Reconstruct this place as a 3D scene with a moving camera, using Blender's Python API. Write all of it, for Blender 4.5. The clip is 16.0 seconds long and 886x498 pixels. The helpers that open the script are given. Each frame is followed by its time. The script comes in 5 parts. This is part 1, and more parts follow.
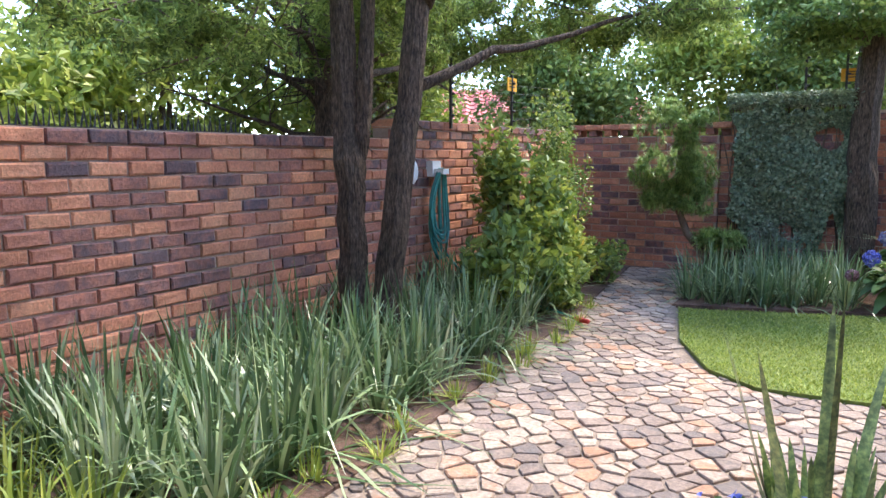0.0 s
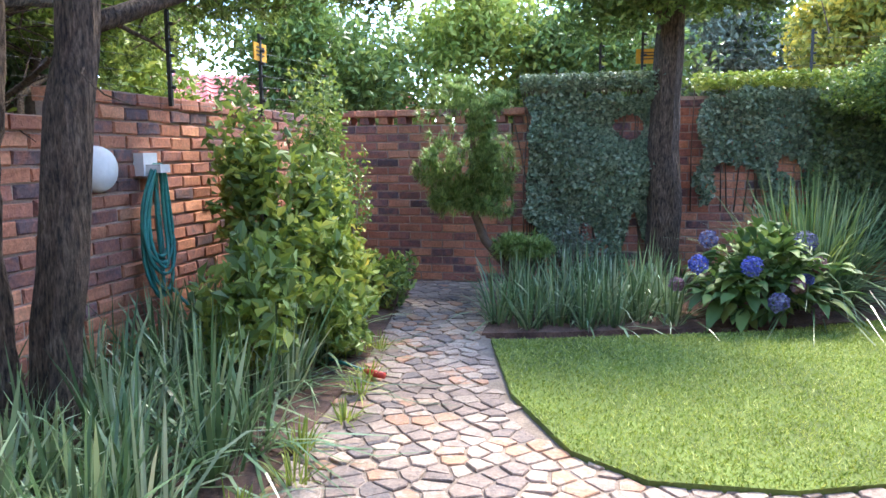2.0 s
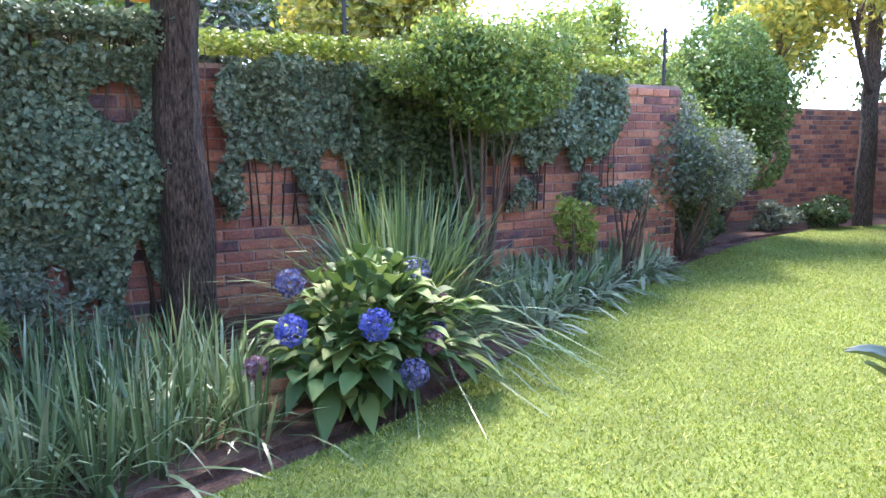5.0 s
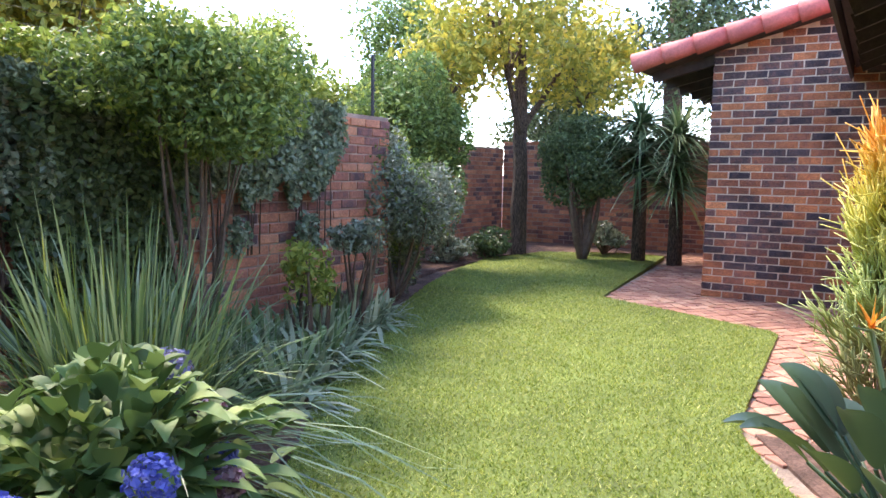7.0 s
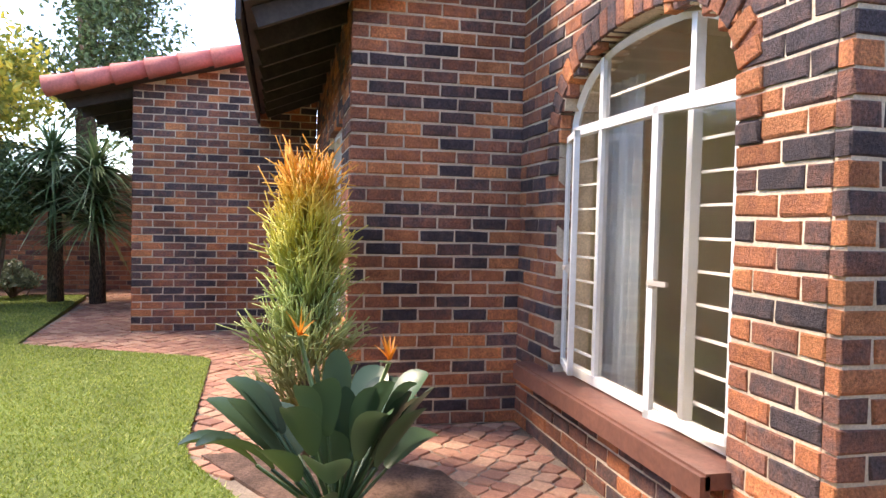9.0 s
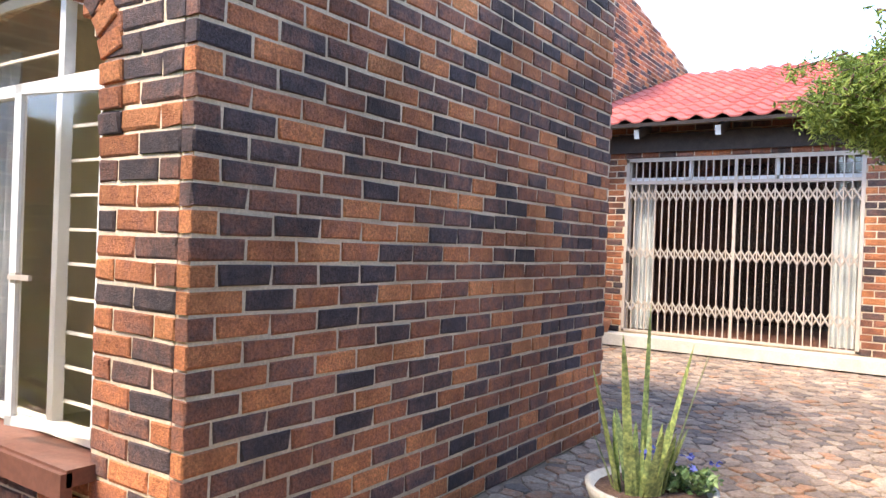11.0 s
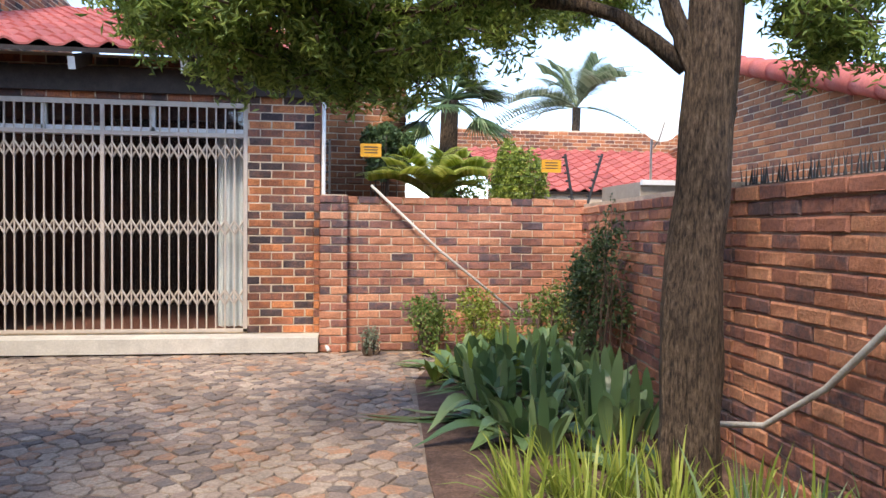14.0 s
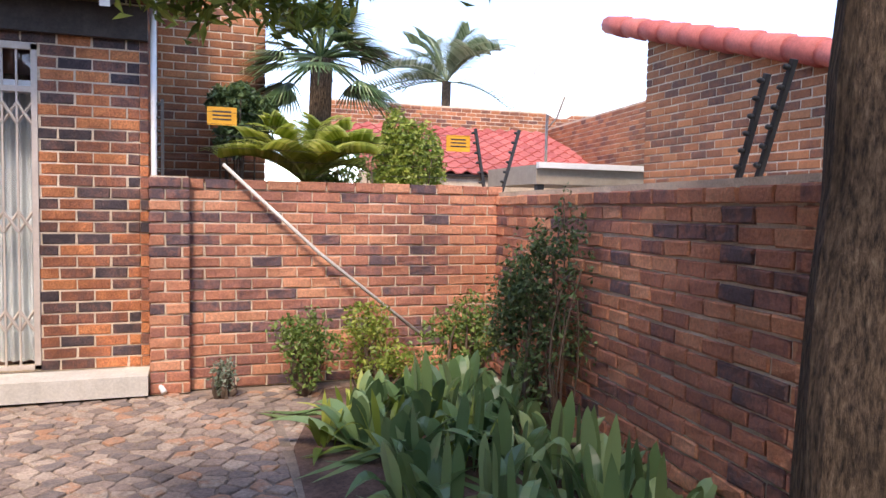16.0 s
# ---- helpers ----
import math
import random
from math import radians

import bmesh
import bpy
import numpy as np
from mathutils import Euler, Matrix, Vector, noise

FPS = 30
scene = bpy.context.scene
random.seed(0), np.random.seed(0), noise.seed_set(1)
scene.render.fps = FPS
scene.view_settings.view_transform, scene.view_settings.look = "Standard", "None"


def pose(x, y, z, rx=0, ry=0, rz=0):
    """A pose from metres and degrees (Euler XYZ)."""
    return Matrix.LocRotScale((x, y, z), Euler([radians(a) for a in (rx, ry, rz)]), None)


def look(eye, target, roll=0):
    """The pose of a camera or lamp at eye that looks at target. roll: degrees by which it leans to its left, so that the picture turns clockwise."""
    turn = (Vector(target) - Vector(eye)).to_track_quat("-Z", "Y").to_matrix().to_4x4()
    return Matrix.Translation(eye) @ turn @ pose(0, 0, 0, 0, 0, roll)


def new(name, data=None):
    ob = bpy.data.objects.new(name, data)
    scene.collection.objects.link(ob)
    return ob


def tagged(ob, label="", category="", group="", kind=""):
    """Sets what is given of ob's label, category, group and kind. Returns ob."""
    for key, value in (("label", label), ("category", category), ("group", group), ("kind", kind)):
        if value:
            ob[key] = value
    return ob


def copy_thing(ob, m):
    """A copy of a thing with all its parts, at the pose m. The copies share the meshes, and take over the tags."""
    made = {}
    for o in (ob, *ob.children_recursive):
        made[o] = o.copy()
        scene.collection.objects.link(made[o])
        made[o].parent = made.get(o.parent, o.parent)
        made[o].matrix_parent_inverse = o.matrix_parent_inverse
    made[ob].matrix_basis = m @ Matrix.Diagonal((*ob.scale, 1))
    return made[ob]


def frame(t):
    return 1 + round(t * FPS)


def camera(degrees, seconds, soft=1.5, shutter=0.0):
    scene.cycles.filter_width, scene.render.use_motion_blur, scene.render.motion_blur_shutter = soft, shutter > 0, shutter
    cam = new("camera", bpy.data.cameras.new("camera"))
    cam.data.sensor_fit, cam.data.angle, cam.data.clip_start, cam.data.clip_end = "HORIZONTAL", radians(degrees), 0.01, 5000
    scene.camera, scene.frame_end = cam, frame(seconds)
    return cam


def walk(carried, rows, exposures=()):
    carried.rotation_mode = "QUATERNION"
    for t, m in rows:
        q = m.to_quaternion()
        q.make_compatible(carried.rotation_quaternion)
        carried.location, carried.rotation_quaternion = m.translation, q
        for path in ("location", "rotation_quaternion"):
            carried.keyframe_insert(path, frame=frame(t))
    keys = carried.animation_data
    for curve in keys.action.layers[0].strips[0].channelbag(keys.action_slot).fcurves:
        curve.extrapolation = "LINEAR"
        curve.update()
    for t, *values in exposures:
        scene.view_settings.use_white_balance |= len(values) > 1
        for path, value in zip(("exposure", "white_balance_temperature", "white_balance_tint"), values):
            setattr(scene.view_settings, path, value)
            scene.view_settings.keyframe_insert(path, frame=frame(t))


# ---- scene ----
cam = camera(62.8, 16.0)
PATH = [
    (0, (0.719, -0.853, 1.38), (-0.309, 0.843, 1.127), -0.1),
    (0.5, (0.503, -0.466, 1.353), (-0.378, 1.311, 1.097), -0.2),
    (1, (0.311, -0.059, 1.327), (-0.412, 1.789, 1.07), -0.2),
    (1.5, (0.126, 0.376, 1.32), (-0.441, 2.277, 1.064), -0.5),
    (2, (-0.059, 0.793, 1.324), (-0.483, 2.73, 1.063), -0.4),
    (2.5, (-0.177, 1.231, 1.305), (-0.416, 3.199, 1.041), -0.4),
    (3, (-0.271, 1.66, 1.282), (-0.343, 3.641, 1.015), -0.6),
    (3.5, (-0.315, 2.106, 1.282), (-0.187, 4.083, 1.013), -0.5),
    (4, (-0.323, 2.576, 1.282), (0.06, 4.519, 1.009), -0.5),
    (4.5, (-0.329, 3.005, 1.294), (0.336, 4.87, 1.012), -0.4),
    (4.7, (-0.338, 3.159, 1.302), (0.464, 4.969, 1.018), -0.4),
    (6.8, (-0.262, 4.616, 1.364), (1.4, 5.705, 1.135), 1.2),
    (7, (-0.245, 4.671, 1.367), (1.463, 5.691, 1.159), 1.1),
    (7.5, (-0.174, 4.763, 1.317), (1.683, 5.494, 1.181), 1.3),
    (8, (-0.164, 4.789, 1.329), (1.8, 5.148, 1.219), 1.3),
    (8.5, (-0.189, 4.757, 1.327), (1.809, 4.715, 1.243), 1.4),
    (9, (-0.289, 4.759, 1.319), (1.659, 4.315, 1.247), 1.4),
    (9.5, (-0.393, 4.767, 1.314), (1.444, 3.981, 1.252), 1.5),
    (10, (-0.425, 4.795, 1.301), (1.223, 3.663, 1.243), 1.5),
    (10.2, (-0.43, 4.768, 1.277), (1.127, 3.514, 1.234), 1.9),
    (12.3, (-0.56, 4.088, 1.273), (-0.099, 2.143, 1.225), 1.0),
    (12.5, (-0.576, 3.954, 1.264), (-0.193, 1.992, 1.213), 1.0),
    (13, (-0.593, 3.54, 1.252), (-0.443, 1.546, 1.203), 0.8),
    (13.5, (-0.656, 3.103, 1.257), (-0.744, 1.106, 1.204), 0.8),
    (14, (-0.714, 2.695, 1.278), (-0.982, 0.714, 1.223), 0.6),
    (14.5, (-0.764, 2.241, 1.286), (-1.204, 0.291, 1.234), 0.7),
    (15, (-0.778, 1.769, 1.295), (-1.372, -0.14, 1.239), 0.7),
    (15.5, (-0.755, 1.337, 1.392), (-1.407, -0.552, 1.304), 0.9),
    (16, (-0.709, 0.899, 1.406), (-1.378, -0.982, 1.297), 0.9),
]
EXPOSURES = [(0, 2.95, 6800, 13), (1.5, 3.2, 6500, 12), (3, 3.3, 6450, 14), (4.7, 3.55, 6450, 20), (7, 3.1, 7000, 21), (9, 2.75, 7700, 18), (10.2, 2.85, 8000, 17), (12.3, 2.25, 7300, 11), (13.2, 2.0, 7300, 11), (16, 1.95, 7400, 20)]
walk(cam, [(t, look(e, g, r)) for t, e, g, r in PATH], EXPOSURES)

# ---- light ----
world = bpy.data.worlds.new("world")
scene.world = world
world.use_nodes = True
wn = world.node_tree
sky = wn.nodes.new("ShaderNodeTexSky")
sky.sky_type, sky.sun_disc = "NISHITA", False
sky.sun_elevation, sky.sun_rotation = radians(52), radians(25)
sky.dust_density, sky.air_density = 0.8, 0.8
sky.altitude = 1700
wn.nodes["Background"].inputs[1].default_value = 0.15
wn.links.new(sky.outputs[0], wn.nodes["Background"].inputs[0])
sun = new("sun", bpy.data.lights.new("sun", "SUN"))
sun.data.energy, sun.data.angle, sun.data.color = 1.15, radians(16), (1.0, 0.92, 0.8)
sun.matrix_world = look((15.6, 33.5, 47.3), (0, 0, 0))

# ---- materials ----


def material(name, rough=0.8, metal=0.0):
    m = bpy.data.materials.new(name)
    m.use_nodes = True
    b = m.node_tree.nodes["Principled BSDF"]
    b.inputs["Roughness"].default_value, b.inputs["Metallic"].default_value = rough, metal
    return m, m.node_tree, b


def ramp_node(nt, stops):
    r = nt.nodes.new("ShaderNodeValToRGB")
    el = r.color_ramp.elements
    while len(el) < len(stops):
        el.new(0.5)
    for e, (p, c) in zip(el, stops):
        e.position, e.color = p, (*c, 1)
    return r


def piece_random(nt):
    """A number for each object and each loose island."""
    oi, ge = nt.nodes.new("ShaderNodeObjectInfo"), nt.nodes.new("ShaderNodeNewGeometry")
    ad, fr = nt.nodes.new("ShaderNodeMath"), nt.nodes.new("ShaderNodeMath")
    fr.operation = "FRACT"
    nt.links.new(oi.outputs["Random"], ad.inputs[0])
    nt.links.new(ge.outputs["Random Per Island"], ad.inputs[1])
    nt.links.new(ad.outputs[0], fr.inputs[0])
    return fr.outputs[0]


def noise_node(nt, scale, detail=4, rough=0.6):
    ge, n = nt.nodes.new("ShaderNodeNewGeometry"), nt.nodes.new("ShaderNodeTexNoise")
    n.inputs["Scale"].default_value, n.inputs["Detail"].default_value = scale, detail
    n.inputs["Roughness"].default_value = rough
    nt.links.new(ge.outputs["Position"], n.inputs["Vector"])
    return n


def varied(name, stops, rough=0.85, grain=60, big=1.5, amount=0.45, bump=0.3, metal=0.0, pieces=True):
    """Colour by piece, changed by coarse stains and fine grain, with relief."""
    m, nt, b = material(name, rough, metal)
    r = ramp_node(nt, stops)
    if pieces:
        mot, off = nt.nodes.new("ShaderNodeMapRange"), nt.nodes.new("ShaderNodeMath")
        mot.inputs[1].default_value, mot.inputs[2].default_value = .25, .75
        mot.inputs[3].default_value, mot.inputs[4].default_value = -.22, .22
        off.use_clamp = True
        nt.links.new(noise_node(nt, 14, 4, .65).outputs[0], mot.inputs[0])
        nt.links.new(piece_random(nt), off.inputs[0])
        nt.links.new(mot.outputs[0], off.inputs[1])
        nt.links.new(off.outputs[0], r.inputs[0])
    else:
        nt.links.new(noise_node(nt, big * 4).outputs[0], r.inputs[0])
    fine, coarse = noise_node(nt, grain, 5, 0.7), noise_node(nt, big, 4)
    col = r.outputs[0]
    for n, k in ((fine, amount), (coarse, amount)):
        mr = nt.nodes.new("ShaderNodeMapRange")
        mr.inputs[1].default_value, mr.inputs[2].default_value = 0.3, 0.7
        mr.inputs[3].default_value, mr.inputs[4].default_value = 1 - k, 1 + k
        nt.links.new(n.outputs[0], mr.inputs[0])
        mx = nt.nodes.new("ShaderNodeMix")
        mx.data_type, mx.blend_type = "RGBA", "MULTIPLY"
        mx.inputs[0].default_value = 1
        nt.links.new(col, mx.inputs[6])
        nt.links.new(mr.outputs[0], mx.inputs[7])
        col = mx.outputs[2]
    nt.links.new(col, b.inputs["Base Color"])
    if bump:
        bp = nt.nodes.new("ShaderNodeBump")
        bp.inputs["Strength"].default_value, bp.inputs["Distance"].default_value = bump, 0.01
        nt.links.new(fine.outputs[0], bp.inputs["Height"])
        nt.links.new(bp.outputs[0], b.inputs["Normal"])
    return m


def leafy(name, dark, mid, light, rough=0.5, through_light=0.25):
    m, nt, b = material(name, rough)
    r = ramp_node(nt, [(0, dark), (0.55, mid), (1, light)])
    nt.links.new(piece_random(nt), r.inputs[0])
    nt.links.new(r.outputs[0], b.inputs["Base Color"])
    tr, ad = nt.nodes.new("ShaderNodeBsdfTranslucent"), nt.nodes.new("ShaderNodeMixShader")
    nt.links.new(r.outputs[0], tr.inputs[0])
    ad.inputs[0].default_value = through_light
    nt.links.new(b.outputs[0], ad.inputs[1])
    nt.links.new(tr.outputs[0], ad.inputs[2])
    nt.links.new(ad.outputs[0], nt.nodes["Material Output"].inputs[0])
    return m


BRICK_GARDEN = varied("garden_brick", [(0, (.12, .08, .085)), (.12, (.22, .11, .095)), (.32, (.36, .15, .105)), (.65, (.47, .19, .11)), (1, (.6, .28, .16))], .9, 55, 1.2, .32, .9)
BRICK_HOUSE = varied("house_brick", [(0, (.055, .042, .048)), (.16, (.095, .062, .06)), (.32, (.17, .085, .068)), (.55, (.29, .11, .065)), (.8, (.43, .15, .065)), (1, (.55, .21, .085))], .88, 95, 1.4, .55, 1)
BRICK_FAR = varied("neighbour_brick", [(0, (.16, .08, .06)), (.4, (.34, .13, .06)), (1, (.48, .2, .09))], .9, 50, 1, .25, .3)
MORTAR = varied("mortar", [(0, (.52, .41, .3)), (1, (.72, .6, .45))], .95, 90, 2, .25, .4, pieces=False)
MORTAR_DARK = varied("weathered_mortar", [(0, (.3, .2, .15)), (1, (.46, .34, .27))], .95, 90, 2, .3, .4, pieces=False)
STONE = varied("paving_stone", [(0, (.18, .15, .135)), (.25, (.28, .21, .17)), (.5, (.37, .28, .22)), (.78, (.45, .36, .28)), (.9, (.4, .25, .17)), (1, (.46, .25, .15))], .85, 50, 1.0, .36, .9)
STONE_RED = varied("red_paving_stone", [(0, (.3, .14, .1)), (.5, (.42, .21, .14)), (1, (.5, .3, .2))], .85, 40, 1.0, .25, .5)
GROUT = varied("paving_joint", [(0, (.19, .145, .11)), (1, (.32, .25, .19))], .95, 80, 2, .35, .5, pieces=False)
SOIL = varied("soil", [(0, (.085, .048, .035)), (1, (.19, .115, .085))], 1, 60, 3, .5, 1, pieces=False)
TURF = varied("turf", [(0, (.1, .14, .03)), (1, (.16, .21, .045))], 1, 50, 1.5, .3, .6, pieces=False)
BARK, bt_, bb_ = material("furrowed_bark", .95)
bg_, bm_ = bt_.nodes.new("ShaderNodeNewGeometry"), bt_.nodes.new("ShaderNodeVectorMath")
bm_.operation, bm_.inputs[1].default_value = "MULTIPLY", (1, 1, .22)
bt_.links.new(bg_.outputs["Position"], bm_.inputs[0])
bn_ = bt_.nodes.new("ShaderNodeTexNoise")
bn_.inputs["Scale"].default_value, bn_.inputs["Detail"].default_value, bn_.inputs["Roughness"].default_value = 75, 7, .7
bt_.links.new(bm_.outputs[0], bn_.inputs["Vector"])
br_ = ramp_node(bt_, [(.36, (.016, .011, .008)), (.48, (.1, .066, .045)), (.6, (.2, .14, .095)), (.74, (.32, .25, .18))])
bt_.links.new(bn_.outputs[0], br_.inputs[0])
bx_ = bt_.nodes.new("ShaderNodeMix")
bx_.data_type, bx_.blend_type = "RGBA", "MULTIPLY"
bx_.inputs[0].default_value = .6
bt_.links.new(br_.outputs[0], bx_.inputs[6])
bt_.links.new(ramp_node(bt_, [(.3, (.4, .4, .38)), (.7, (1, 1, 1))]).outputs[0], bx_.inputs[7])
bt_.links.new(noise_node(bt_, 5).outputs[0], bx_.inputs[7].links[0].from_node.inputs[0])
bt_.links.new(bx_.outputs[2], bb_.inputs["Base Color"])
bp_ = bt_.nodes.new("ShaderNodeBump")
bp_.inputs["Strength"].default_value, bp_.inputs["Distance"].default_value = 1, .03
bt_.links.new(bn_.outputs[0], bp_.inputs["Height"])
bt_.links.new(bp_.outputs[0], bb_.inputs["Normal"])
TWIG = varied("twig", [(0, (.09, .06, .04)), (1, (.2, .14, .1))], .9, 60, 4, .3, .4, pieces=False)
TILE_RED = varied("red_roof_tile", [(0, (.42, .1, .085)), (1, (.55, .16, .13))], .7, 40, .8, .2, .3)
WHITE = varied("white_paint", [(0, (.74, .74, .72)), (1, (.82, .82, .8))], .45, 30, 2, .06, .05, pieces=False)
CREAM = varied("cream_wall", [(0, (.62, .57, .45)), (1, (.7, .65, .53))], .8, 30, 1, .06, .1, pieces=False)
CONCRETE = varied("pale_concrete", [(0, (.55, .52, .45)), (1, (.66, .63, .56))], .9, 50, 2, .15, .3, pieces=False)
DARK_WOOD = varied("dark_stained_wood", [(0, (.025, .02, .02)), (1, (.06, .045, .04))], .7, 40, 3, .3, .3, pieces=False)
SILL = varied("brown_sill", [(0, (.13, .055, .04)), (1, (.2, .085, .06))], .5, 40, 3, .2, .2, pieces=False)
GATE = varied("pale_bronze_metal", [(0, (.46, .39, .33)), (1, (.56, .49, .42))], .4, 40, 3, .1, .1, pieces=False)
STEEL = varied("black_steel", [(0, (.02, .02, .022)), (1, (.05, .05, .05))], .5, 40, 3, .2, .1, pieces=False)
CLOTH = varied("pale_curtain", [(0, (.55, .62, .66)), (1, (.68, .74, .77))], .9, 60, 2, .1, .2, pieces=False)
HOSE = varied("green_hose", [(0, (.02, .16, .13)), (1, (.05, .3, .26))], .4, 30, 2, .2, 0, pieces=False)
ROPE = varied("pale_rope", [(0, (.6, .56, .5)), (1, (.72, .68, .6))], .8, 90, 3, .2, .5, pieces=False)
YELLOW = varied("yellow_sign", [(0, (.8, .36, .02)), (1, (.85, .42, .03))], .5, 30, 3, .1, 0, pieces=False)
RED_PLASTIC = varied("red_plastic", [(0, (.5, .04, .03)), (1, (.6, .06, .04))], .4, 30, 3, .1, 0, pieces=False)
TERRACOTTA = varied("terracotta", [(0, (.38, .16, .09)), (1, (.5, .23, .13))], .9, 50, 3, .2, .3, pieces=False)
METAL_SHEET = varied("tan_sheet_metal", [(0, (.3, .25, .19)), (1, (.38, .32, .25))], .5, 20, 2, .1, .1, pieces=False)

PALM_LEAF = leafy("yellow_palm_fronds", (.24, .32, .06), (.45, .52, .11), (.7, .72, .26), .4, .55)
GRASS = leafy("grass_blades", (.1, .17, .02), (.29, .38, .05), (.66, .68, .22), .55, .4)
AGAP = leafy("strap_leaves", (.05, .1, .04), (.14, .235, .095), (.4, .5, .27), .3, .2)
AGAP_PALE = leafy("pale_strap_leaves", (.16, .22, .13), (.32, .4, .24), (.52, .58, .4), .4, .2)
DEEP = leafy("deep_green_leaves", (.04, .075, .03), (.09, .15, .055), (.18, .26, .1), .45, .2)
BROAD = leafy("broad_bush_leaves", (.06, .12, .035), (.13, .23, .06), (.27, .37, .1), .65, .25)
MID = leafy("green_leaves", (.08, .14, .035), (.17, .27, .065), (.33, .43, .12), .45, .3)
LIME = leafy("yellow_green_leaves", (.14, .21, .035), (.29, .38, .07), (.52, .56, .13), .45, .35)
GOLD = leafy("autumn_leaves", (.18, .22, .04), (.4, .4, .07), (.74, .6, .1), .5, .4)
SILVER = leafy("grey_green_leaves", (.1, .13, .09), (.2, .25, .17), (.34, .39, .29), .5, .2)
CEDAR = leafy("cedar_sprays", (.09, .14, .035), (.23, .33, .075), (.46, .56, .15), .6, .45)
PINE = leafy("pine_needles", (.14, .24, .07), (.3, .43, .13), (.52, .62, .24), .5, .4)
IVY = leafy("ivy_leaves", (.09, .14, .085), (.2, .28, .165), (.4, .48, .31), .4, .2)
GLOSSY = leafy("glossy_leaves", (.07, .14, .06), (.16, .27, .105), (.33, .44, .2), .28, .15)
CRANE = leafy("crane_flower_leaves", (.03, .06, .035), (.055, .105, .055), (.1, .17, .085), .35, .12)
ORANGE = leafy("orange_petals", (.6, .15, .01), (.8, .28, .02), (.85, .4, .05), .5, .3)
BLUE = leafy("blue_petals", (.06, .08, .35), (.13, .17, .6), (.3, .34, .7), .6, .25)
DUSTY = leafy("dusty_pink_petals", (.2, .1, .14), (.3, .17, .22), (.38, .27, .33), .7, .2)
DUSTBLUE = leafy("dusty_blue_petals", (.1, .1, .24), (.19, .2, .38), (.33, .34, .46), .7, .2)

g, gt, gb = material("window_glass", 0.03)
gb.inputs["Transmission Weight"].default_value, gb.inputs["IOR"].default_value = 1.0, 1.45
GLASS = g

FIRE, ft, fb = material("fire_stick_stems", 0.5)
fz, fx = ft.nodes.new("ShaderNodeNewGeometry"), ft.nodes.new("ShaderNodeSeparateXYZ")
ft.links.new(fz.outputs["Position"], fx.inputs[0])
fm = ft.nodes.new("ShaderNodeMapRange")
fm.inputs[1].default_value, fm.inputs[2].default_value = 0.5, 1.75
ft.links.new(fx.outputs[2], fm.inputs[0])
fr_ = ramp_node(ft, [(0, (.3, .3, .12)), (.35, (.38, .46, .13)), (.65, (.62, .54, .08)), (.85, (.75, .35, .03)), (1, (.8, .3, .02))])
ft.links.new(fm.outputs[0], fr_.inputs[0])
ft.links.new(fr_.outputs[0], fb.inputs["Base Color"])

SNAKE = varied("banded_succulent", [(0, (.08, .12, .05)), (.45, (.22, .3, .11)), (.6, (.38, .44, .15)), (1, (.55, .56, .2))], .4, 25, 14, .4, .1, pieces=False)

# ---- mesh helpers ----
RNG = np.random.default_rng(7)


def mesh_of(name, verts, faces, mat, smooth=False):
    """verts (n,3); faces: array (m,k) or a list of tuples."""
    me = bpy.data.meshes.new(name)
    if isinstance(faces, np.ndarray):
        v = np.asarray(verts, np.float32)
        m, k = faces.shape
        me.vertices.add(len(v))
        me.vertices.foreach_set("co", v.ravel())
        me.loops.add(m * k)
        me.loops.foreach_set("vertex_index", faces.astype(np.int32).ravel())
        me.polygons.add(m)
        me.polygons.foreach_set("loop_start", np.arange(0, m * k, k, dtype=np.int32))
        me.update(calc_edges=True)
    else:
        me.from_pydata([tuple(map(float, p)) for p in verts], [], faces)
    me.materials.append(mat)
    me.polygons.foreach_set("use_smooth", [smooth] * len(me.polygons))
    return me


def thing(name, label, category, group="", at=(0, 0, 0), turn=0.0):
    ob = new(name)
    ob.location, ob.rotation_euler = at, (0, 0, turn)
    return tagged(ob, label, category, group)


def put(name, me, parent=None, label="", kind=""):
    ob = new(name, me)
    ob.parent = parent
    return tagged(ob, label, kind=kind)


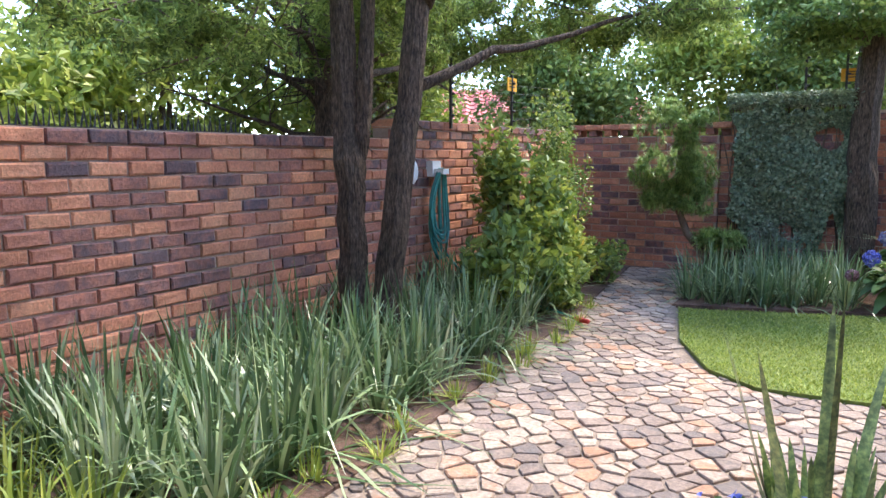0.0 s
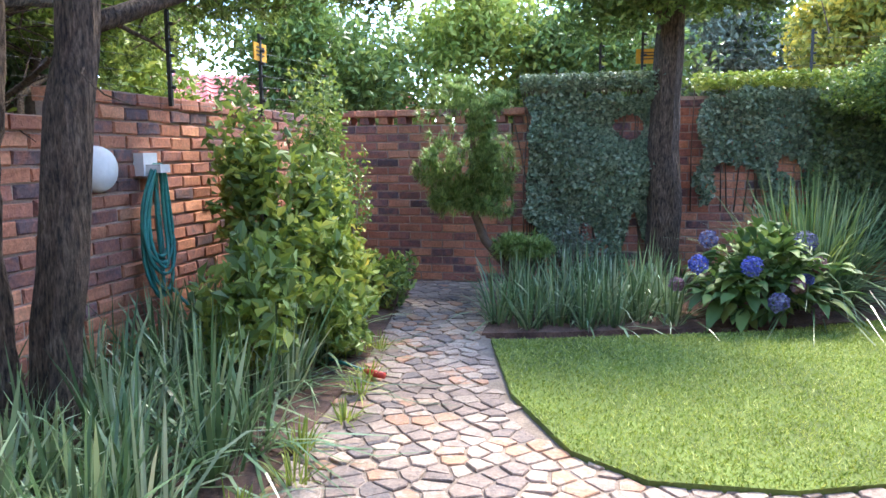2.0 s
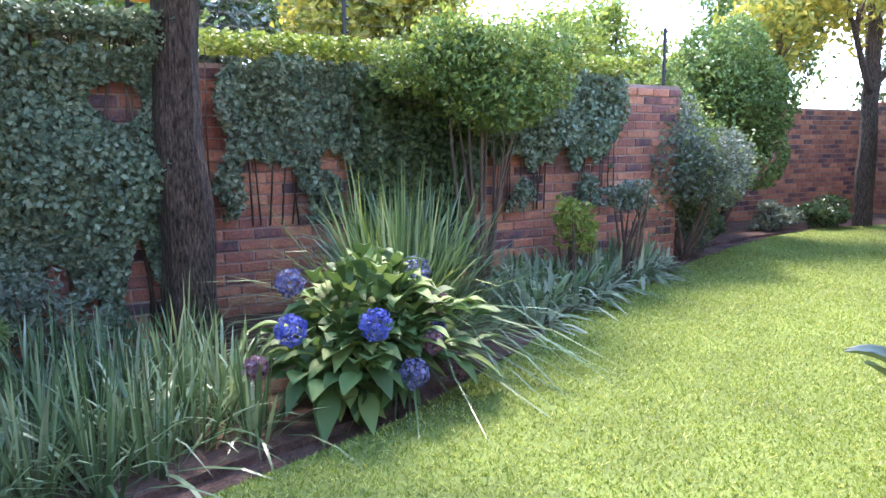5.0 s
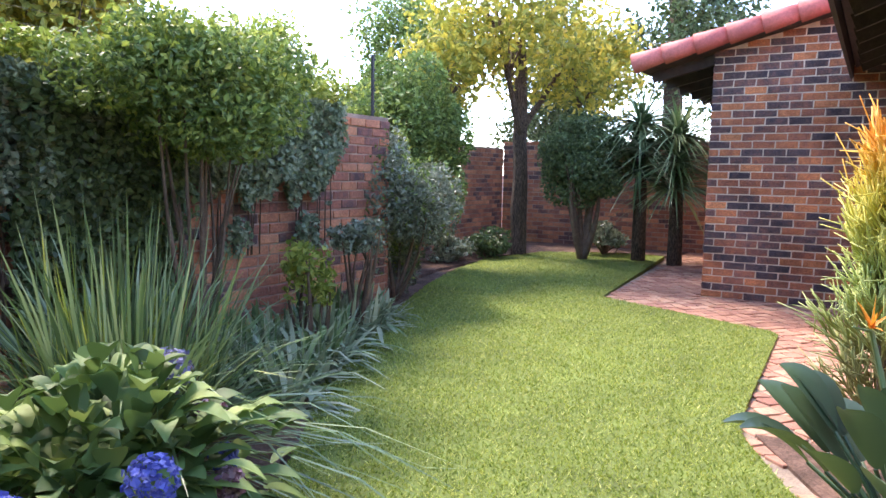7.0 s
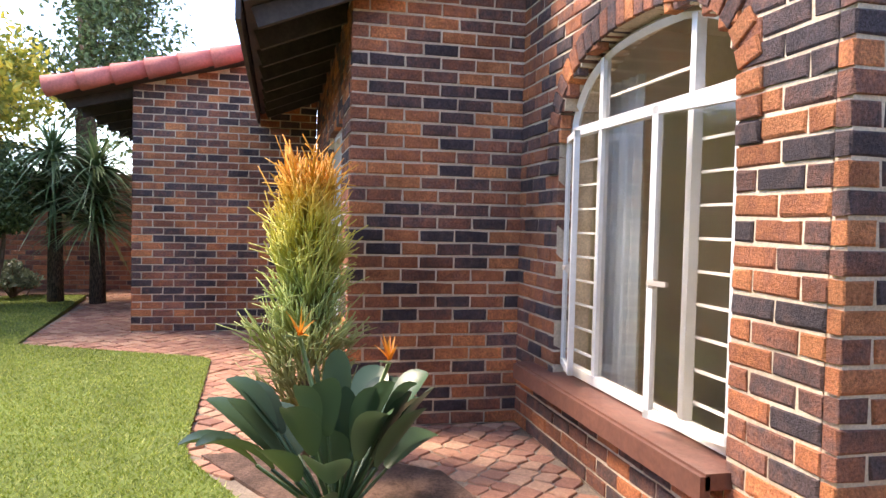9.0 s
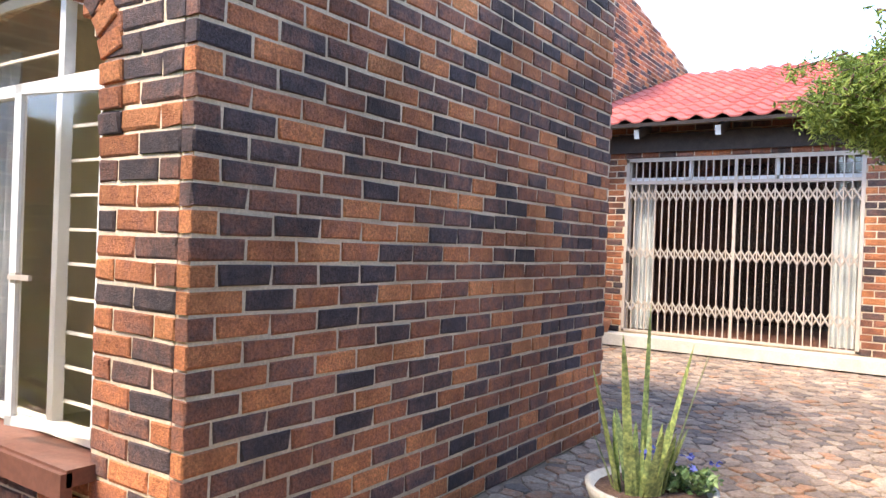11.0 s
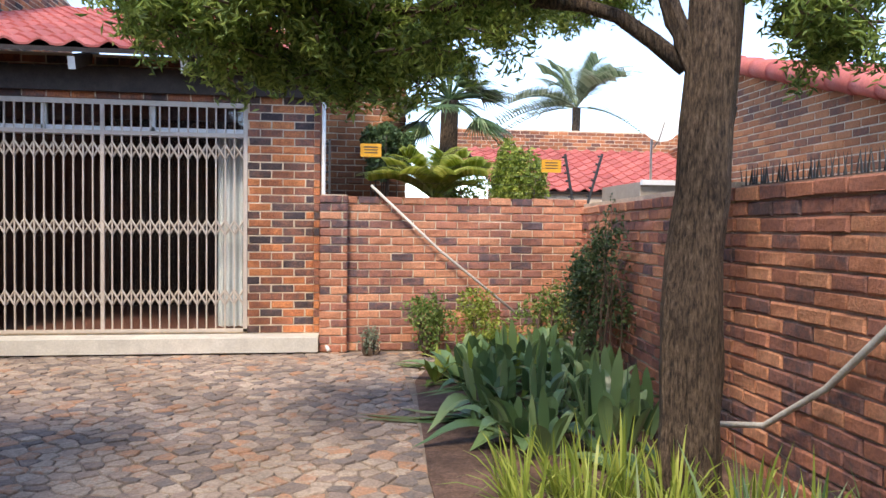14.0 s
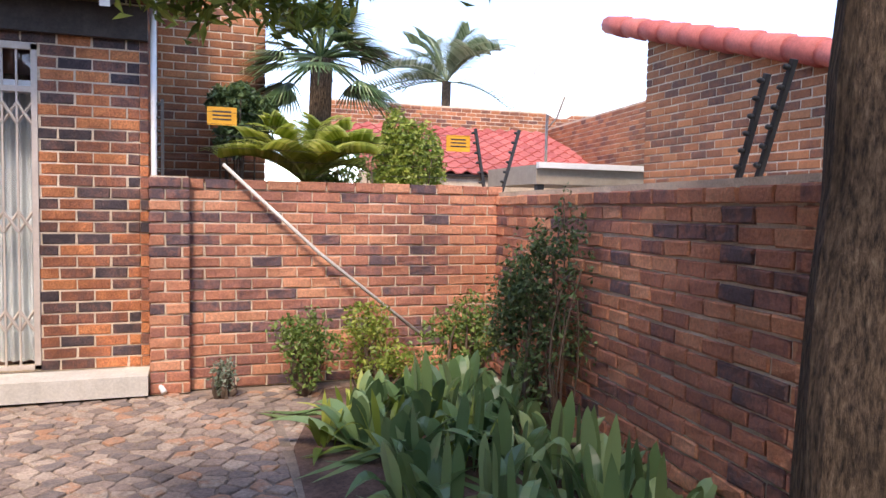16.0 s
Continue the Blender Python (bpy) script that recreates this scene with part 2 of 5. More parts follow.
class Bits:
    """Collects boxes, tubes and ribbons into one mesh of quads."""

    def __init__(self):
        self.v, self.f, self.n = [], [], 0

    def add(self, v, f):
        self.v.append(np.asarray(v, float))
        self.f.append(np.asarray(f, int) + self.n)
        self.n += len(v)
        return self

    def box(self, lo, hi, m=None):
        (a, b, c), (d, e, f) = lo, hi
        v = np.array([(a, b, c), (d, b, c), (d, e, c), (a, e, c), (a, b, f), (d, b, f), (d, e, f), (a, e, f)], float)
        if m is not None:
            v = v @ np.array(m.to_3x3()).T + np.array(m.translation)
        return self.add(v, [(0, 3, 2, 1), (4, 5, 6, 7), (0, 1, 5, 4), (1, 2, 6, 5), (2, 3, 7, 6), (3, 0, 4, 7)])

    def tube(self, pts, radii, k=6):
        pts = np.asarray(pts, float)
        n = len(pts)
        radii = np.broadcast_to(radii, n)
        tan = np.gradient(pts, axis=0)
        tan /= np.linalg.norm(tan, axis=1)[:, None] + 1e-9
        ref = np.array((0, 0, 1.0)) if abs(tan[:, 2]).mean() < .8 else np.array((1.0, 0, 0))
        s = np.cross(tan, ref)
        s /= np.linalg.norm(s, axis=1)[:, None] + 1e-9
        u = np.cross(s, tan)
        a = np.linspace(0, 2 * np.pi, k, endpoint=False)
        v = pts[:, None] + radii[:, None, None] * (np.cos(a)[None, :, None] * s[:, None] + np.sin(a)[None, :, None] * u[:, None])
        f = [(i * k + j, i * k + (j + 1) % k, (i + 1) * k + (j + 1) % k, (i + 1) * k + j) for i in range(n - 1) for j in range(k)]
        e = k * (n - 1)
        for j in range(1, k - 2, 2):
            f.append((0, j + 2, j + 1, j) if j + 2 < k else (0, j + 1, j, j))
            f.append((e, e + j, e + j + 1, e + j + 2))
        return self.add(v.reshape(-1, 3), f)

    def mesh(self, name, mat, smooth=False):
        return mesh_of(name, np.concatenate(self.v), np.concatenate(self.f), mat, smooth)


def ribbons(bases, dirs, lengths, widths, droop, seg=4, shape="strap", fold=0.0):
    """Curved blades: bases (n,3), unit dirs (n,3); droop bends them to the ground."""
    n = len(bases)
    t = np.linspace(0, 1, seg + 1)
    side = np.cross(dirs, (0, 0, 1.0)) + RNG.normal(0, .08, (n, 3))
    side /= np.linalg.norm(side, axis=1)[:, None] + 1e-9
    w = {"strap": (1 - t ** 3) ** .8 * .9 + .05, "paddle": np.sin(np.pi * np.clip(t * .93 + .05, 0, 1)) ** .7, "lance": np.clip(t * 1.4 + .06, 0, 1) ** .8 * (1 - t ** 2.2) * 1.15, "spike": 1 - t * .95}[shape]
    mid = bases[:, None] + dirs[:, None] * (lengths[:, None] * t)[:, :, None]
    out = dirs * (1, 1, 0)
    mid = mid + out[:, None] * (lengths[:, None] * droop[:, None] * .35 * t ** 2)[:, :, None]
    mid[:, :, 2] -= lengths[:, None] * droop[:, None] * .65 * t ** 2.4
    off = side[:, None] * (widths[:, None] * w * .5)[:, :, None]
    v = np.stack([mid - off, mid + off], 2)
    if fold:
        v[:, :, :, 2] += (widths[:, None] * w * fold)[:, :, None]
        v = np.stack([v[:, :, 0], mid, v[:, :, 1]], 2)
    k = v.shape[2]
    base = (np.arange(n) * (seg + 1) * k)[:, None, None]
    i, j = np.meshgrid(np.arange(seg), np.arange(k - 1), indexing="ij")
    q = (i * k + j).ravel()
    f = np.stack([q, q + 1, q + k + 1, q + k], 1)[None] + base
    return v.reshape(-1, 3), f.reshape(-1, 4)


def leaves(points, size, up=.4, slim=.55, normals=None):
    """Small diamond leaves, folded on the midrib: two quads each."""
    n = len(points)
    nr = RNG.normal(0, 1, (n, 3)) + (np.array((0, 0, up)) if normals is None else normals)
    nr /= np.linalg.norm(nr, axis=1)[:, None] + 1e-9
    a = np.cross(nr, RNG.normal(0, 1, (n, 3)))
    a /= np.linalg.norm(a, axis=1)[:, None] + 1e-9
    b = np.cross(nr, a)
    s = (size * RNG.uniform(.6, 1.3, n))[:, None]
    p0, p1 = points - a * s * .5, points + a * s * .5
    c = points + nr * s * .02
    q1, q2 = c + a * s * .05 + b * s * slim * .5 + nr * s * .12, c + a * s * .05 - b * s * slim * .5 + nr * s * .12
    v = np.stack([p0, q1, p1, q2], 1).reshape(-1, 3)
    k = (np.arange(n) * 4)[:, None]
    f = np.concatenate([k + [[0, 1, 2, 2]], k + [[0, 2, 3, 3]]])[:, :3]
    return v, f


def blob_points(n, c, r, lumps=14, hollow=.55, seed=0):
    """Points in the skin of a crown made of many lumps."""
    g_ = np.random.default_rng(seed + 11)
    d = g_.normal(0, 1, (lumps, 3))
    d /= np.linalg.norm(d, axis=1)[:, None]
    cen = d * g_.uniform(.35, .8, (lumps, 1))
    rad = g_.uniform(.28, .5, lumps)
    k = g_.integers(0, lumps, n)
    e = g_.normal(0, 1, (n, 3))
    e /= np.linalg.norm(e, axis=1)[:, None]
    p = cen[k] + e * (rad[k] * g_.uniform(hollow, 1.05, n))[:, None]
    return np.asarray(c) + p * np.asarray(r)


def branch_tubes(bits, start, ends, r0, r1=.006, wob=.05, k=5):
    for e in ends:
        s, e = np.asarray(start, float), np.asarray(e, float)
        t = np.linspace(0, 1, 6)[:, None]
        p = s + (e - s) * t + np.sin(t * 3.1) * RNG.normal(0, wob, 3)
        bits.tube(p, np.linspace(r0, r1, 6), k)


def shrub(name, label, category, at, r, n, size, mat, seed=0, lumps=14, stem=.03, height0=0.0, hollow=.55, group="", extra=None):
    """A bush: stems that fork from the ground and a crown of leaves with gaps."""
    th = thing(name, label, category, group, (at[0], at[1], 0))
    c = np.array((0, 0, at[2]))
    p = blob_points(n, c, r, lumps, hollow, seed)
    p = p[p[:, 2] > max(.03, height0)]
    v, f = leaves(p, size)
    put("crown", mesh_of("crown", v, f, mat), th)
    if extra:
        p2 = blob_points(extra[1], c + np.array((0, 0, r[2] * .1)), np.array(r) * 1.03, lumps, .85, seed)
        v, f = leaves(p2[p2[:, 2] > .05], size)
        put("young_leaves", mesh_of("young_leaves", v, f, extra[0]), th)
    for e in p[RNG.integers(0, len(p), 10)]:
        b = Bits()
        branch_tubes(b, (0, 0, -.02), [e], stem, .004)
        put("stem", b.mesh("stem", TWIG, True), th)
    return th


def clump(name, label, at, n, length, width, mat, spread=.12, lean=.45, droop=.5, group="", category="plant", seg=4, shape="strap", fold=0.0):
    th = thing(name, label, category, group, at)
    a = RNG.uniform(0, 2 * np.pi, n)
    ln = np.abs(RNG.normal(0, lean, n)).clip(0, 1.15)
    d = np.stack([np.cos(a) * np.sin(ln), np.sin(a) * np.sin(ln), np.cos(ln)], 1)
    base = np.stack([np.cos(a), np.sin(a), 0 * a], 1) * (spread * RNG.uniform(0, 1, n))[:, None]
    v, f = ribbons(base, d, length * RNG.uniform(.55, 1.1, n), width * RNG.uniform(.7, 1.2, n), droop * RNG.uniform(.3, 1.3, n) * (.3 + ln), seg, shape, fold)
    v[:, 2] = np.maximum(v[:, 2], .012)
    put("leaves", mesh_of("leaves", v, f, mat), th)
    return th


def in_poly(x, y, poly):
    inside = np.zeros(len(x), bool)
    for (x0, y0), (x1, y1) in zip(poly, poly[1:] + poly[:1]):
        c = ((y0 > y) != (y1 > y)) & (x < (x1 - x0) * (y - y0) / (y1 - y0 + 1e-12) + x0)
        inside ^= c
    return inside


def slab(name, poly, z0, z1, mat, label, kind="structure"):
    n = len(poly)
    v = [(x, y, z0) for x, y in poly] + [(x, y, z1) for x, y in poly]
    f = [tuple(range(n, 2 * n))] + [(i, (i + 1) % n, n + (i + 1) % n, n + i) for i in range(n)]
    return tagged(new(name, mesh_of(name, v, f, mat)), label, kind=kind)


# ---- brick walls ----
COURSE, PITCH = 0.085, 0.232


def brick_shape(L, D, H, rough=0.0):
    """A brick with worn front edges: length along x, front towards -y."""
    i = .003 + min(rough, .003) * 1.6
    v = []
    for y, s in ((D, 0), (i, 0), (0, i)):
        v += [(s, y, s), (L - s, y, s), (L - s, y, H - s), (s, y, H - s)]
    v = np.array(v, float)
    if rough:
        v[4:] += RNG.normal(0, rough, (8, 3))
    f = []
    for k in (0, 4):
        f += [(k + j, k + (j + 1) % 4, k + 4 + (j + 1) % 4, k + 4 + j) for j in range(4)]
    f.append((8, 9, 10, 11))
    return v, np.array(f)


def brick_wall(name, p0, p1, z0, z1, label, mat=None, mortar=None, thick=.22, opening=None, near=None, rough=.0019, cap=False, slope=None):
    """A wall whose front runs from p0 to p1, the outside on the right hand of that way.
    opening: (u0, u1, v0, top(u)); near: the stretch of u whose bricks are objects of their own."""
    mat, mortar = mat or BRICK_HOUSE, mortar or MORTAR
    p0, p1 = np.array(p0, float), np.array(p1, float)
    length = float(np.linalg.norm(p1 - p0))
    e = (p1 - p0) / length
    m = Matrix(((e[0], -e[1], 0, p0[0]), (e[1], e[0], 0, p0[1]), (0, 0, 1, 0), (0, 0, 0, 1)))
    core, rec = Bits(), .004 + (2.3 if rough > .002 else 1.5) * rough
    if opening:
        u0, u1, v0, top = opening
        core.box((.01, rec, z0), (u0, thick, z1)).box((u1, rec, z0), (length - .01, thick, z1))
        core.box((u0, rec, z0), (u1, thick, v0))
        us = np.linspace(u0, u1, 25)
        for a, b in zip(us[:-1], us[1:]):
            core.box((a, rec, top((a + b) / 2)), (b, thick, z1))
    elif slope:
        za, zb = slope
        v = [(q, y, z) for y in (rec, thick) for q, z in ((.01, z0), (length - .01, z0), (length - .01, zb), (.01, za))]
        core.add(v, [(0, 1, 2, 3), (7, 6, 5, 4), (0, 4, 5, 1), (1, 5, 6, 2), (2, 6, 7, 3), (3, 7, 4, 0)])
    else:
        core.box((.01, rec, z0), (length - .01, thick, z1))
    wall = new(name, core.mesh(name, mortar))
    wall.matrix_world = m
    tagged(wall, label, kind="structure")
    rows = int(round((z1 - z0) / COURSE))
    shapes, rest, made = {}, Bits(), 0
    for r in range(rows):
        z = z0 + r * COURSE + .006
        u = -(PITCH / 2) * (r % 2)
        last = r == rows - 1 and cap
        while u < length - .03:
            a, b = max(u, 0), min(u + PITCH - .013, length)
            u += PITCH
            if b - a < .04 or (slope and z + .06 > slope[0] + (slope[1] - slope[0]) * (a + b) / 2 / length):
                continue
            spans = [(a, b)]
            if opening:
                u0, u1, v0, top = opening
                zc = z + .037
                t_ = max(top(min(max(q, u0), u1)) for q in (a, b, (a + b) / 2))
                if zc > v0 - .02 and zc < t_ + .0 and b > u0 and a < u1:
                    arch = zc > top(u0)
                    lo, hi = u0, u1
                    if arch:
                        qs = [q for q in np.linspace(u0, u1, 60) if top(q) > zc]
                        lo, hi = (min(qs), max(qs)) if qs else (u1, u0)
                    spans = [(a, min(b, lo)), (max(a, hi), b)]
            for a2, b2 in spans:
                L = round(b2 - a2, 3)
                if L < .035:
                    continue
                D = (thick + .02) if last else .06
                dy = float(RNG.uniform(-.009, 0) if rough > .0025 else RNG.uniform(-.002, 0))
                if near and near[0] <= a2 <= near[1] and made < 300:
                    key = (L, D, int(RNG.integers(0, 4)))
                    if key not in shapes:
                        shapes[key] = mesh_of("brick", *brick_shape(L, D, .072, rough), mat)
                    ob = new("brick", shapes[key])
                    ob.parent = wall
                    ob.location = (a2, dy - (.01 if last else 0), z)
                    made += 1
                else:
                    v, f = brick_shape(L, D, .072, rough)
                    rest.add(v + (a2, dy - (.01 if last else 0), z), f)
    if rest.n:
        put("bricks", rest.mesh("bricks", mat), wall, kind="stuff")
    return wall


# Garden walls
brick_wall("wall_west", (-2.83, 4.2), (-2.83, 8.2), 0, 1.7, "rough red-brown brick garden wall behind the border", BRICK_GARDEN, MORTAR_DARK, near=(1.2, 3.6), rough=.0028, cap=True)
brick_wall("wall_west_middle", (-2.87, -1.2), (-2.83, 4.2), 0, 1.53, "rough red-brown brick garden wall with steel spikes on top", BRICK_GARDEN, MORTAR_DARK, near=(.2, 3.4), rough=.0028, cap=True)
brick_wall("wall_west_south", (-3.26, -4.92), (-2.866, -1.12), 0, 1.56, "rough weathered brick garden wall in the corner bed", BRICK_GARDEN, MORTAR, near=(.6, 3.2), rough=.0028, cap=True)
brick_wall("wall_south", (-.62, -4.88), (-3.3, -4.88), 0, 1.58, "sunlit orange brick garden wall behind shrubs", BRICK_GARDEN, MORTAR, near=(.4, 2.5), rough=.0022, cap=True)
brick_wall("wall_south_pier", (-.46, -4.8), (-.74, -4.8), 0, 1.62, "orange brick pier at the end of the wall", BRICK_GARDEN, MORTAR, near=(0, .3), rough=.0022, cap=True)
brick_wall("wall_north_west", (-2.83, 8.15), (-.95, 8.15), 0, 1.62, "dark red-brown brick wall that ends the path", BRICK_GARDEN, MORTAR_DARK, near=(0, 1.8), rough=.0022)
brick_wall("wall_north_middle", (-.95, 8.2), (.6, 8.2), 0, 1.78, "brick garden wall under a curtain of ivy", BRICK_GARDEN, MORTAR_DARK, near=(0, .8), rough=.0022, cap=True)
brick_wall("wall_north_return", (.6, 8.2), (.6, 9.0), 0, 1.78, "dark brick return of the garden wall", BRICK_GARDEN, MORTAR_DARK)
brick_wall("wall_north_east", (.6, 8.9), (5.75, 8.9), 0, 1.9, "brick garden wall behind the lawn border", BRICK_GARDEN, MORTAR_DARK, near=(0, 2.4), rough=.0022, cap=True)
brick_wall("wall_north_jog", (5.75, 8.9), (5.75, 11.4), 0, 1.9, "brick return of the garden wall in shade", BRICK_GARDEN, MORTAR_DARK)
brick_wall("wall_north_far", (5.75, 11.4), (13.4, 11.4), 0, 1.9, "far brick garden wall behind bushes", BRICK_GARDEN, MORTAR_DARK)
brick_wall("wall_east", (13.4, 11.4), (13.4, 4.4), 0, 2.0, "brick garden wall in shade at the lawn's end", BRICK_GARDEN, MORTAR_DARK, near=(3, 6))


def dentils():
    """Coping of the path's end wall: short headers with gaps under a flat course."""
    th = thing("wall_coping", "dark brick coping on a row of spaced headers", "coping")
    h = mesh_of("brick", *brick_shape(.1, .24, .07, .002), BRICK_GARDEN)
    c = mesh_of("brick", *brick_shape(.21, .28, .065, .002), BRICK_GARDEN)
    for i in range(9):
        put("brick", h, th).location = (-2.76 + i * .205, 8.14, 1.63)
        put("brick", c, th).location = (-2.81 + i * .222, 8.12, 1.705)
    return th


dentils()

# ---- house ----
WU = lambda x: 4.29 - x
SPRING, CROWN = 1.8, 2.27
WX0, WX1, WZ0 = 1.97, 3.64, .5


def arch_top(x):
    """Height of the window's basket arch at x."""
    h = (WX1 - WX0) / 2
    q = abs(x - (WX0 + WX1) / 2) / h
    return SPRING + (CROWN - SPRING) * max(0.0, 1 - q ** 2.6) ** (1 / 2.2)


brick_wall("wall_house_west", (1.45, 3.2), (1.45, -.19), 0, 3.4, "multicoloured face-brick house wall without windows", near=(0, 1.75))
brick_wall("wall_house_window", (4.29, 3.2), (1.512, 3.2), 0, 3.4, "face-brick house wall with an arched window", opening=(WU(WX1), WU(WX0), WZ0 - .06, lambda u: arch_top(4.29 - u)), near=(1.2, 2.9))
brick_wall("wall_house_step", (4.29, 4.33), (4.29, 3.12), 0, 3.3, "narrow face-brick house wall beside the window", near=(0, 1.2))
brick_wall("wall_house_garden", (8.47, 4.33), (4.352, 4.33), 0, 2.75, "face-brick house wall under a boarded eave", opening=(2.2, 3.6, .5, lambda u: 2.05))
brick_wall("wall_house_gable", (8.47, 6.37), (8.47, 4.33), 0, 3.5, "face-brick gable end under a red tiled verge", slope=(2.8, 3.3), near=(0, 2.1))
brick_wall("wall_house_north", (13.4, 6.37), (8.532, 6.37), 0, 2.6, "face-brick house wall in shade")
brick_wall("wall_house_south", (1.512, -.19), (4.1, -.19), 0, 3.4, "face-brick house wall facing the patio")
brick_wall("wall_patio_side", (4.1, -.19), (4.1, -5.05), 0, 3.1, "shaded brick wall beside the patio")
brick_wall("wall_patio_door", (4.1, -5.05), (-.388, -5.05), .17, 3.0, "face-brick wall round the sliding door", opening=(.95, 3.81, .19, lambda u: 2.57), near=(3.81, 4.5))
brick_wall("wall_patio_return", (-.45, -5.05), (-.45, -8.4), 0, 3.3, "face-brick side wall of the house")
brick_wall("wall_chimney", (.2, -7.2), (-1.53, -7.2), 0, 4.2, "tall orange brick chimney breast", BRICK_FAR)
brick_wall("wall_upper_gable", (4.16, -4.9), (4.16, -11.2), 2.9, 6.4, "orange brick upper wall above the roof", slope=(6.2, 5.2))


def voussoirs():
    th = thing("window_arch", "ring of orange-brown bricks on end round the window head", "arch")
    shape = mesh_of("brick", *brick_shape(.073, .11, .13, .002), BRICK_HOUSE)
    xs = np.linspace(WX0 + .001, WX1 - .001, 600)
    pts = np.array([(x, arch_top(x)) for x in xs])
    pts = np.concatenate([[(WX0, SPRING - .15)], pts, [(WX1, SPRING - .15)]])
    seg = np.linalg.norm(np.diff(pts, axis=0), axis=1)
    s = np.concatenate([[0], np.cumsum(seg)])
    n = int(s[-1] / .085)
    for i in range(n + 1):
        q = s[-1] * i / n
        x, z = np.interp(q, s, pts[:, 0]), np.interp(q, s, pts[:, 1])
        x2, z2 = np.interp(q + .03, s, pts[:, 0]), np.interp(q + .03, s, pts[:, 1])
        x1, z1 = np.interp(q - .03, s, pts[:, 0]), np.interp(q - .03, s, pts[:, 1])
        a = math.atan2(z2 - z1, x2 - x1)
        ob = put("brick", shape, th)
        m = Matrix.Translation((x, 3.212, z)) @ Matrix.Rotation(-a, 4, "Y") @ Matrix.Rotation(math.pi, 4, "Z") @ Matrix.Translation((-.036, 0, 0))
        ob.matrix_basis = m
    return th


voussoirs()


def arch_window():
    th = thing("window_1", "white steel casement window with an arched head, standing ajar", "window")
    th["kind"] = "structure"
    y = 3.1

    def bar(a, b, w=.035, d=.035):
        bt = Bits()
        bt.tube([(a[0], a[1], a[2]), tuple((np.array(a) + np.array(b)) / 2), (b[0], b[1], b[2])], w / 2, 4)
        return bt

    b = Bits()
    xs = np.linspace(WX0 + .02, WX1 - .02, 40)
    arc = [(x, y, arch_top(x) - .03) for x in xs]
    b.tube([(WX0 + .02, y, WZ0)] + arc + [(WX1 - .02, y, WZ0)], .026, 4)
    b.box((WX0, y - .02, WZ0 - .02), (WX1, y + .03, WZ0 + .03))
    put("window_frame", b.mesh("window_frame", WHITE), th)
    tr = 1.85
    put("transom", Bits().box((WX0 + .02, y - .02, tr - .025), (WX1 - .02, y + .03, tr + .025)).mesh("transom", WHITE), th)
    for x in (WX0 + .42, WX0 + 1.28):
        put("mullion", Bits().box((x - .02, y - .02, WZ0), (x + .02, y + .025, 2.2)).mesh("mullion", WHITE), th)
    for k in range(9):
        z = WZ0 + .1 + k * .135
        put("glazing_bar", Bits().box((WX0 + .03, y - .03, z), (WX0 + .42, y - .018, z + .012)).mesh("glazing_bar", WHITE), th)
        put("glazing_bar", Bits().box((WX0 + 1.28, y - .03, z), (WX1 - .03, y - .018, z + .012)).mesh("glazing_bar", WHITE), th)
    put("glazing_bar", Bits().box((WX0 + .42, y - .03, 1.99), (WX0 + 1.28, y - .018, 2.002)).mesh("glazing_bar", WHITE), th)
    for x0, x1, ang in ((WX0 + .03, WX0 + .5, 0), (WX0 + 1.28, WX1 - .03, 0)):
        sash = Bits()
        w, h = x1 - x0, tr - .03 - WZ0 - .03
        hinge = x1 if x1 > 3 else x0
        sgn = -1 if x1 > 3 else 1
        ang = 16 if x1 > 3 else -13
        m = Matrix.Translation((hinge, y + .03, WZ0 + .03)) @ Matrix.Rotation(radians(-ang if sgn < 0 else -ang), 4, "Z")
        for lo, hi in (((0, 0, 0), (.035, .03, h)), ((w - .035, 0, 0), (w, .03, h)), ((0, 0, 0), (w, .03, .035)), ((0, 0, h - .035), (w, .03, h))):
            lo, hi = list(lo), list(hi)
            if sgn < 0:
                lo[0], hi[0] = -hi[0], -lo[0]
            sash.box(lo, hi, m)
        s = put("casement", sash.mesh("casement", WHITE), th)
        lo, hi = (.03, .012, .03), (w - .03, .018, h - .03)
        if sgn < 0:
            lo, hi = (-hi[0], lo[1], lo[2]), (-lo[0], hi[1], hi[2])
        pane = put("pane", Bits().box(lo, hi, m).mesh("pane", GLASS), s)
        pane.visible_shadow = False
        hl = Bits().box((w - .06 if sgn > 0 else -w + .03, .03, h * .42), (w - .03 if sgn > 0 else -w + .06, .05, h * .45), m)
        hl.box((w - .14 if sgn > 0 else -w + .03, .045, h * .43), (w - .03 if sgn > 0 else -w + .14, .06, h * .445), m)
        put("handle", hl.mesh("handle", GATE), s)
    p = put("pane", Bits().box((WX0 + .42, y, WZ0 + .03), (WX0 + 1.28, y + .006, 2.2)).mesh("pane", GLASS), th)
    p.visible_shadow = False
    sl = Bits().box((1.93, 3.0, WZ0 - .09), (3.98, 3.3, WZ0 - .03))
    sl.box((1.93, 3.28, WZ0 - .13), (3.98, 3.32, WZ0 - .04))
    put("window_sill", sl.mesh("window_sill", SILL), th, "brown painted brick sill")
    return th


arch_window()


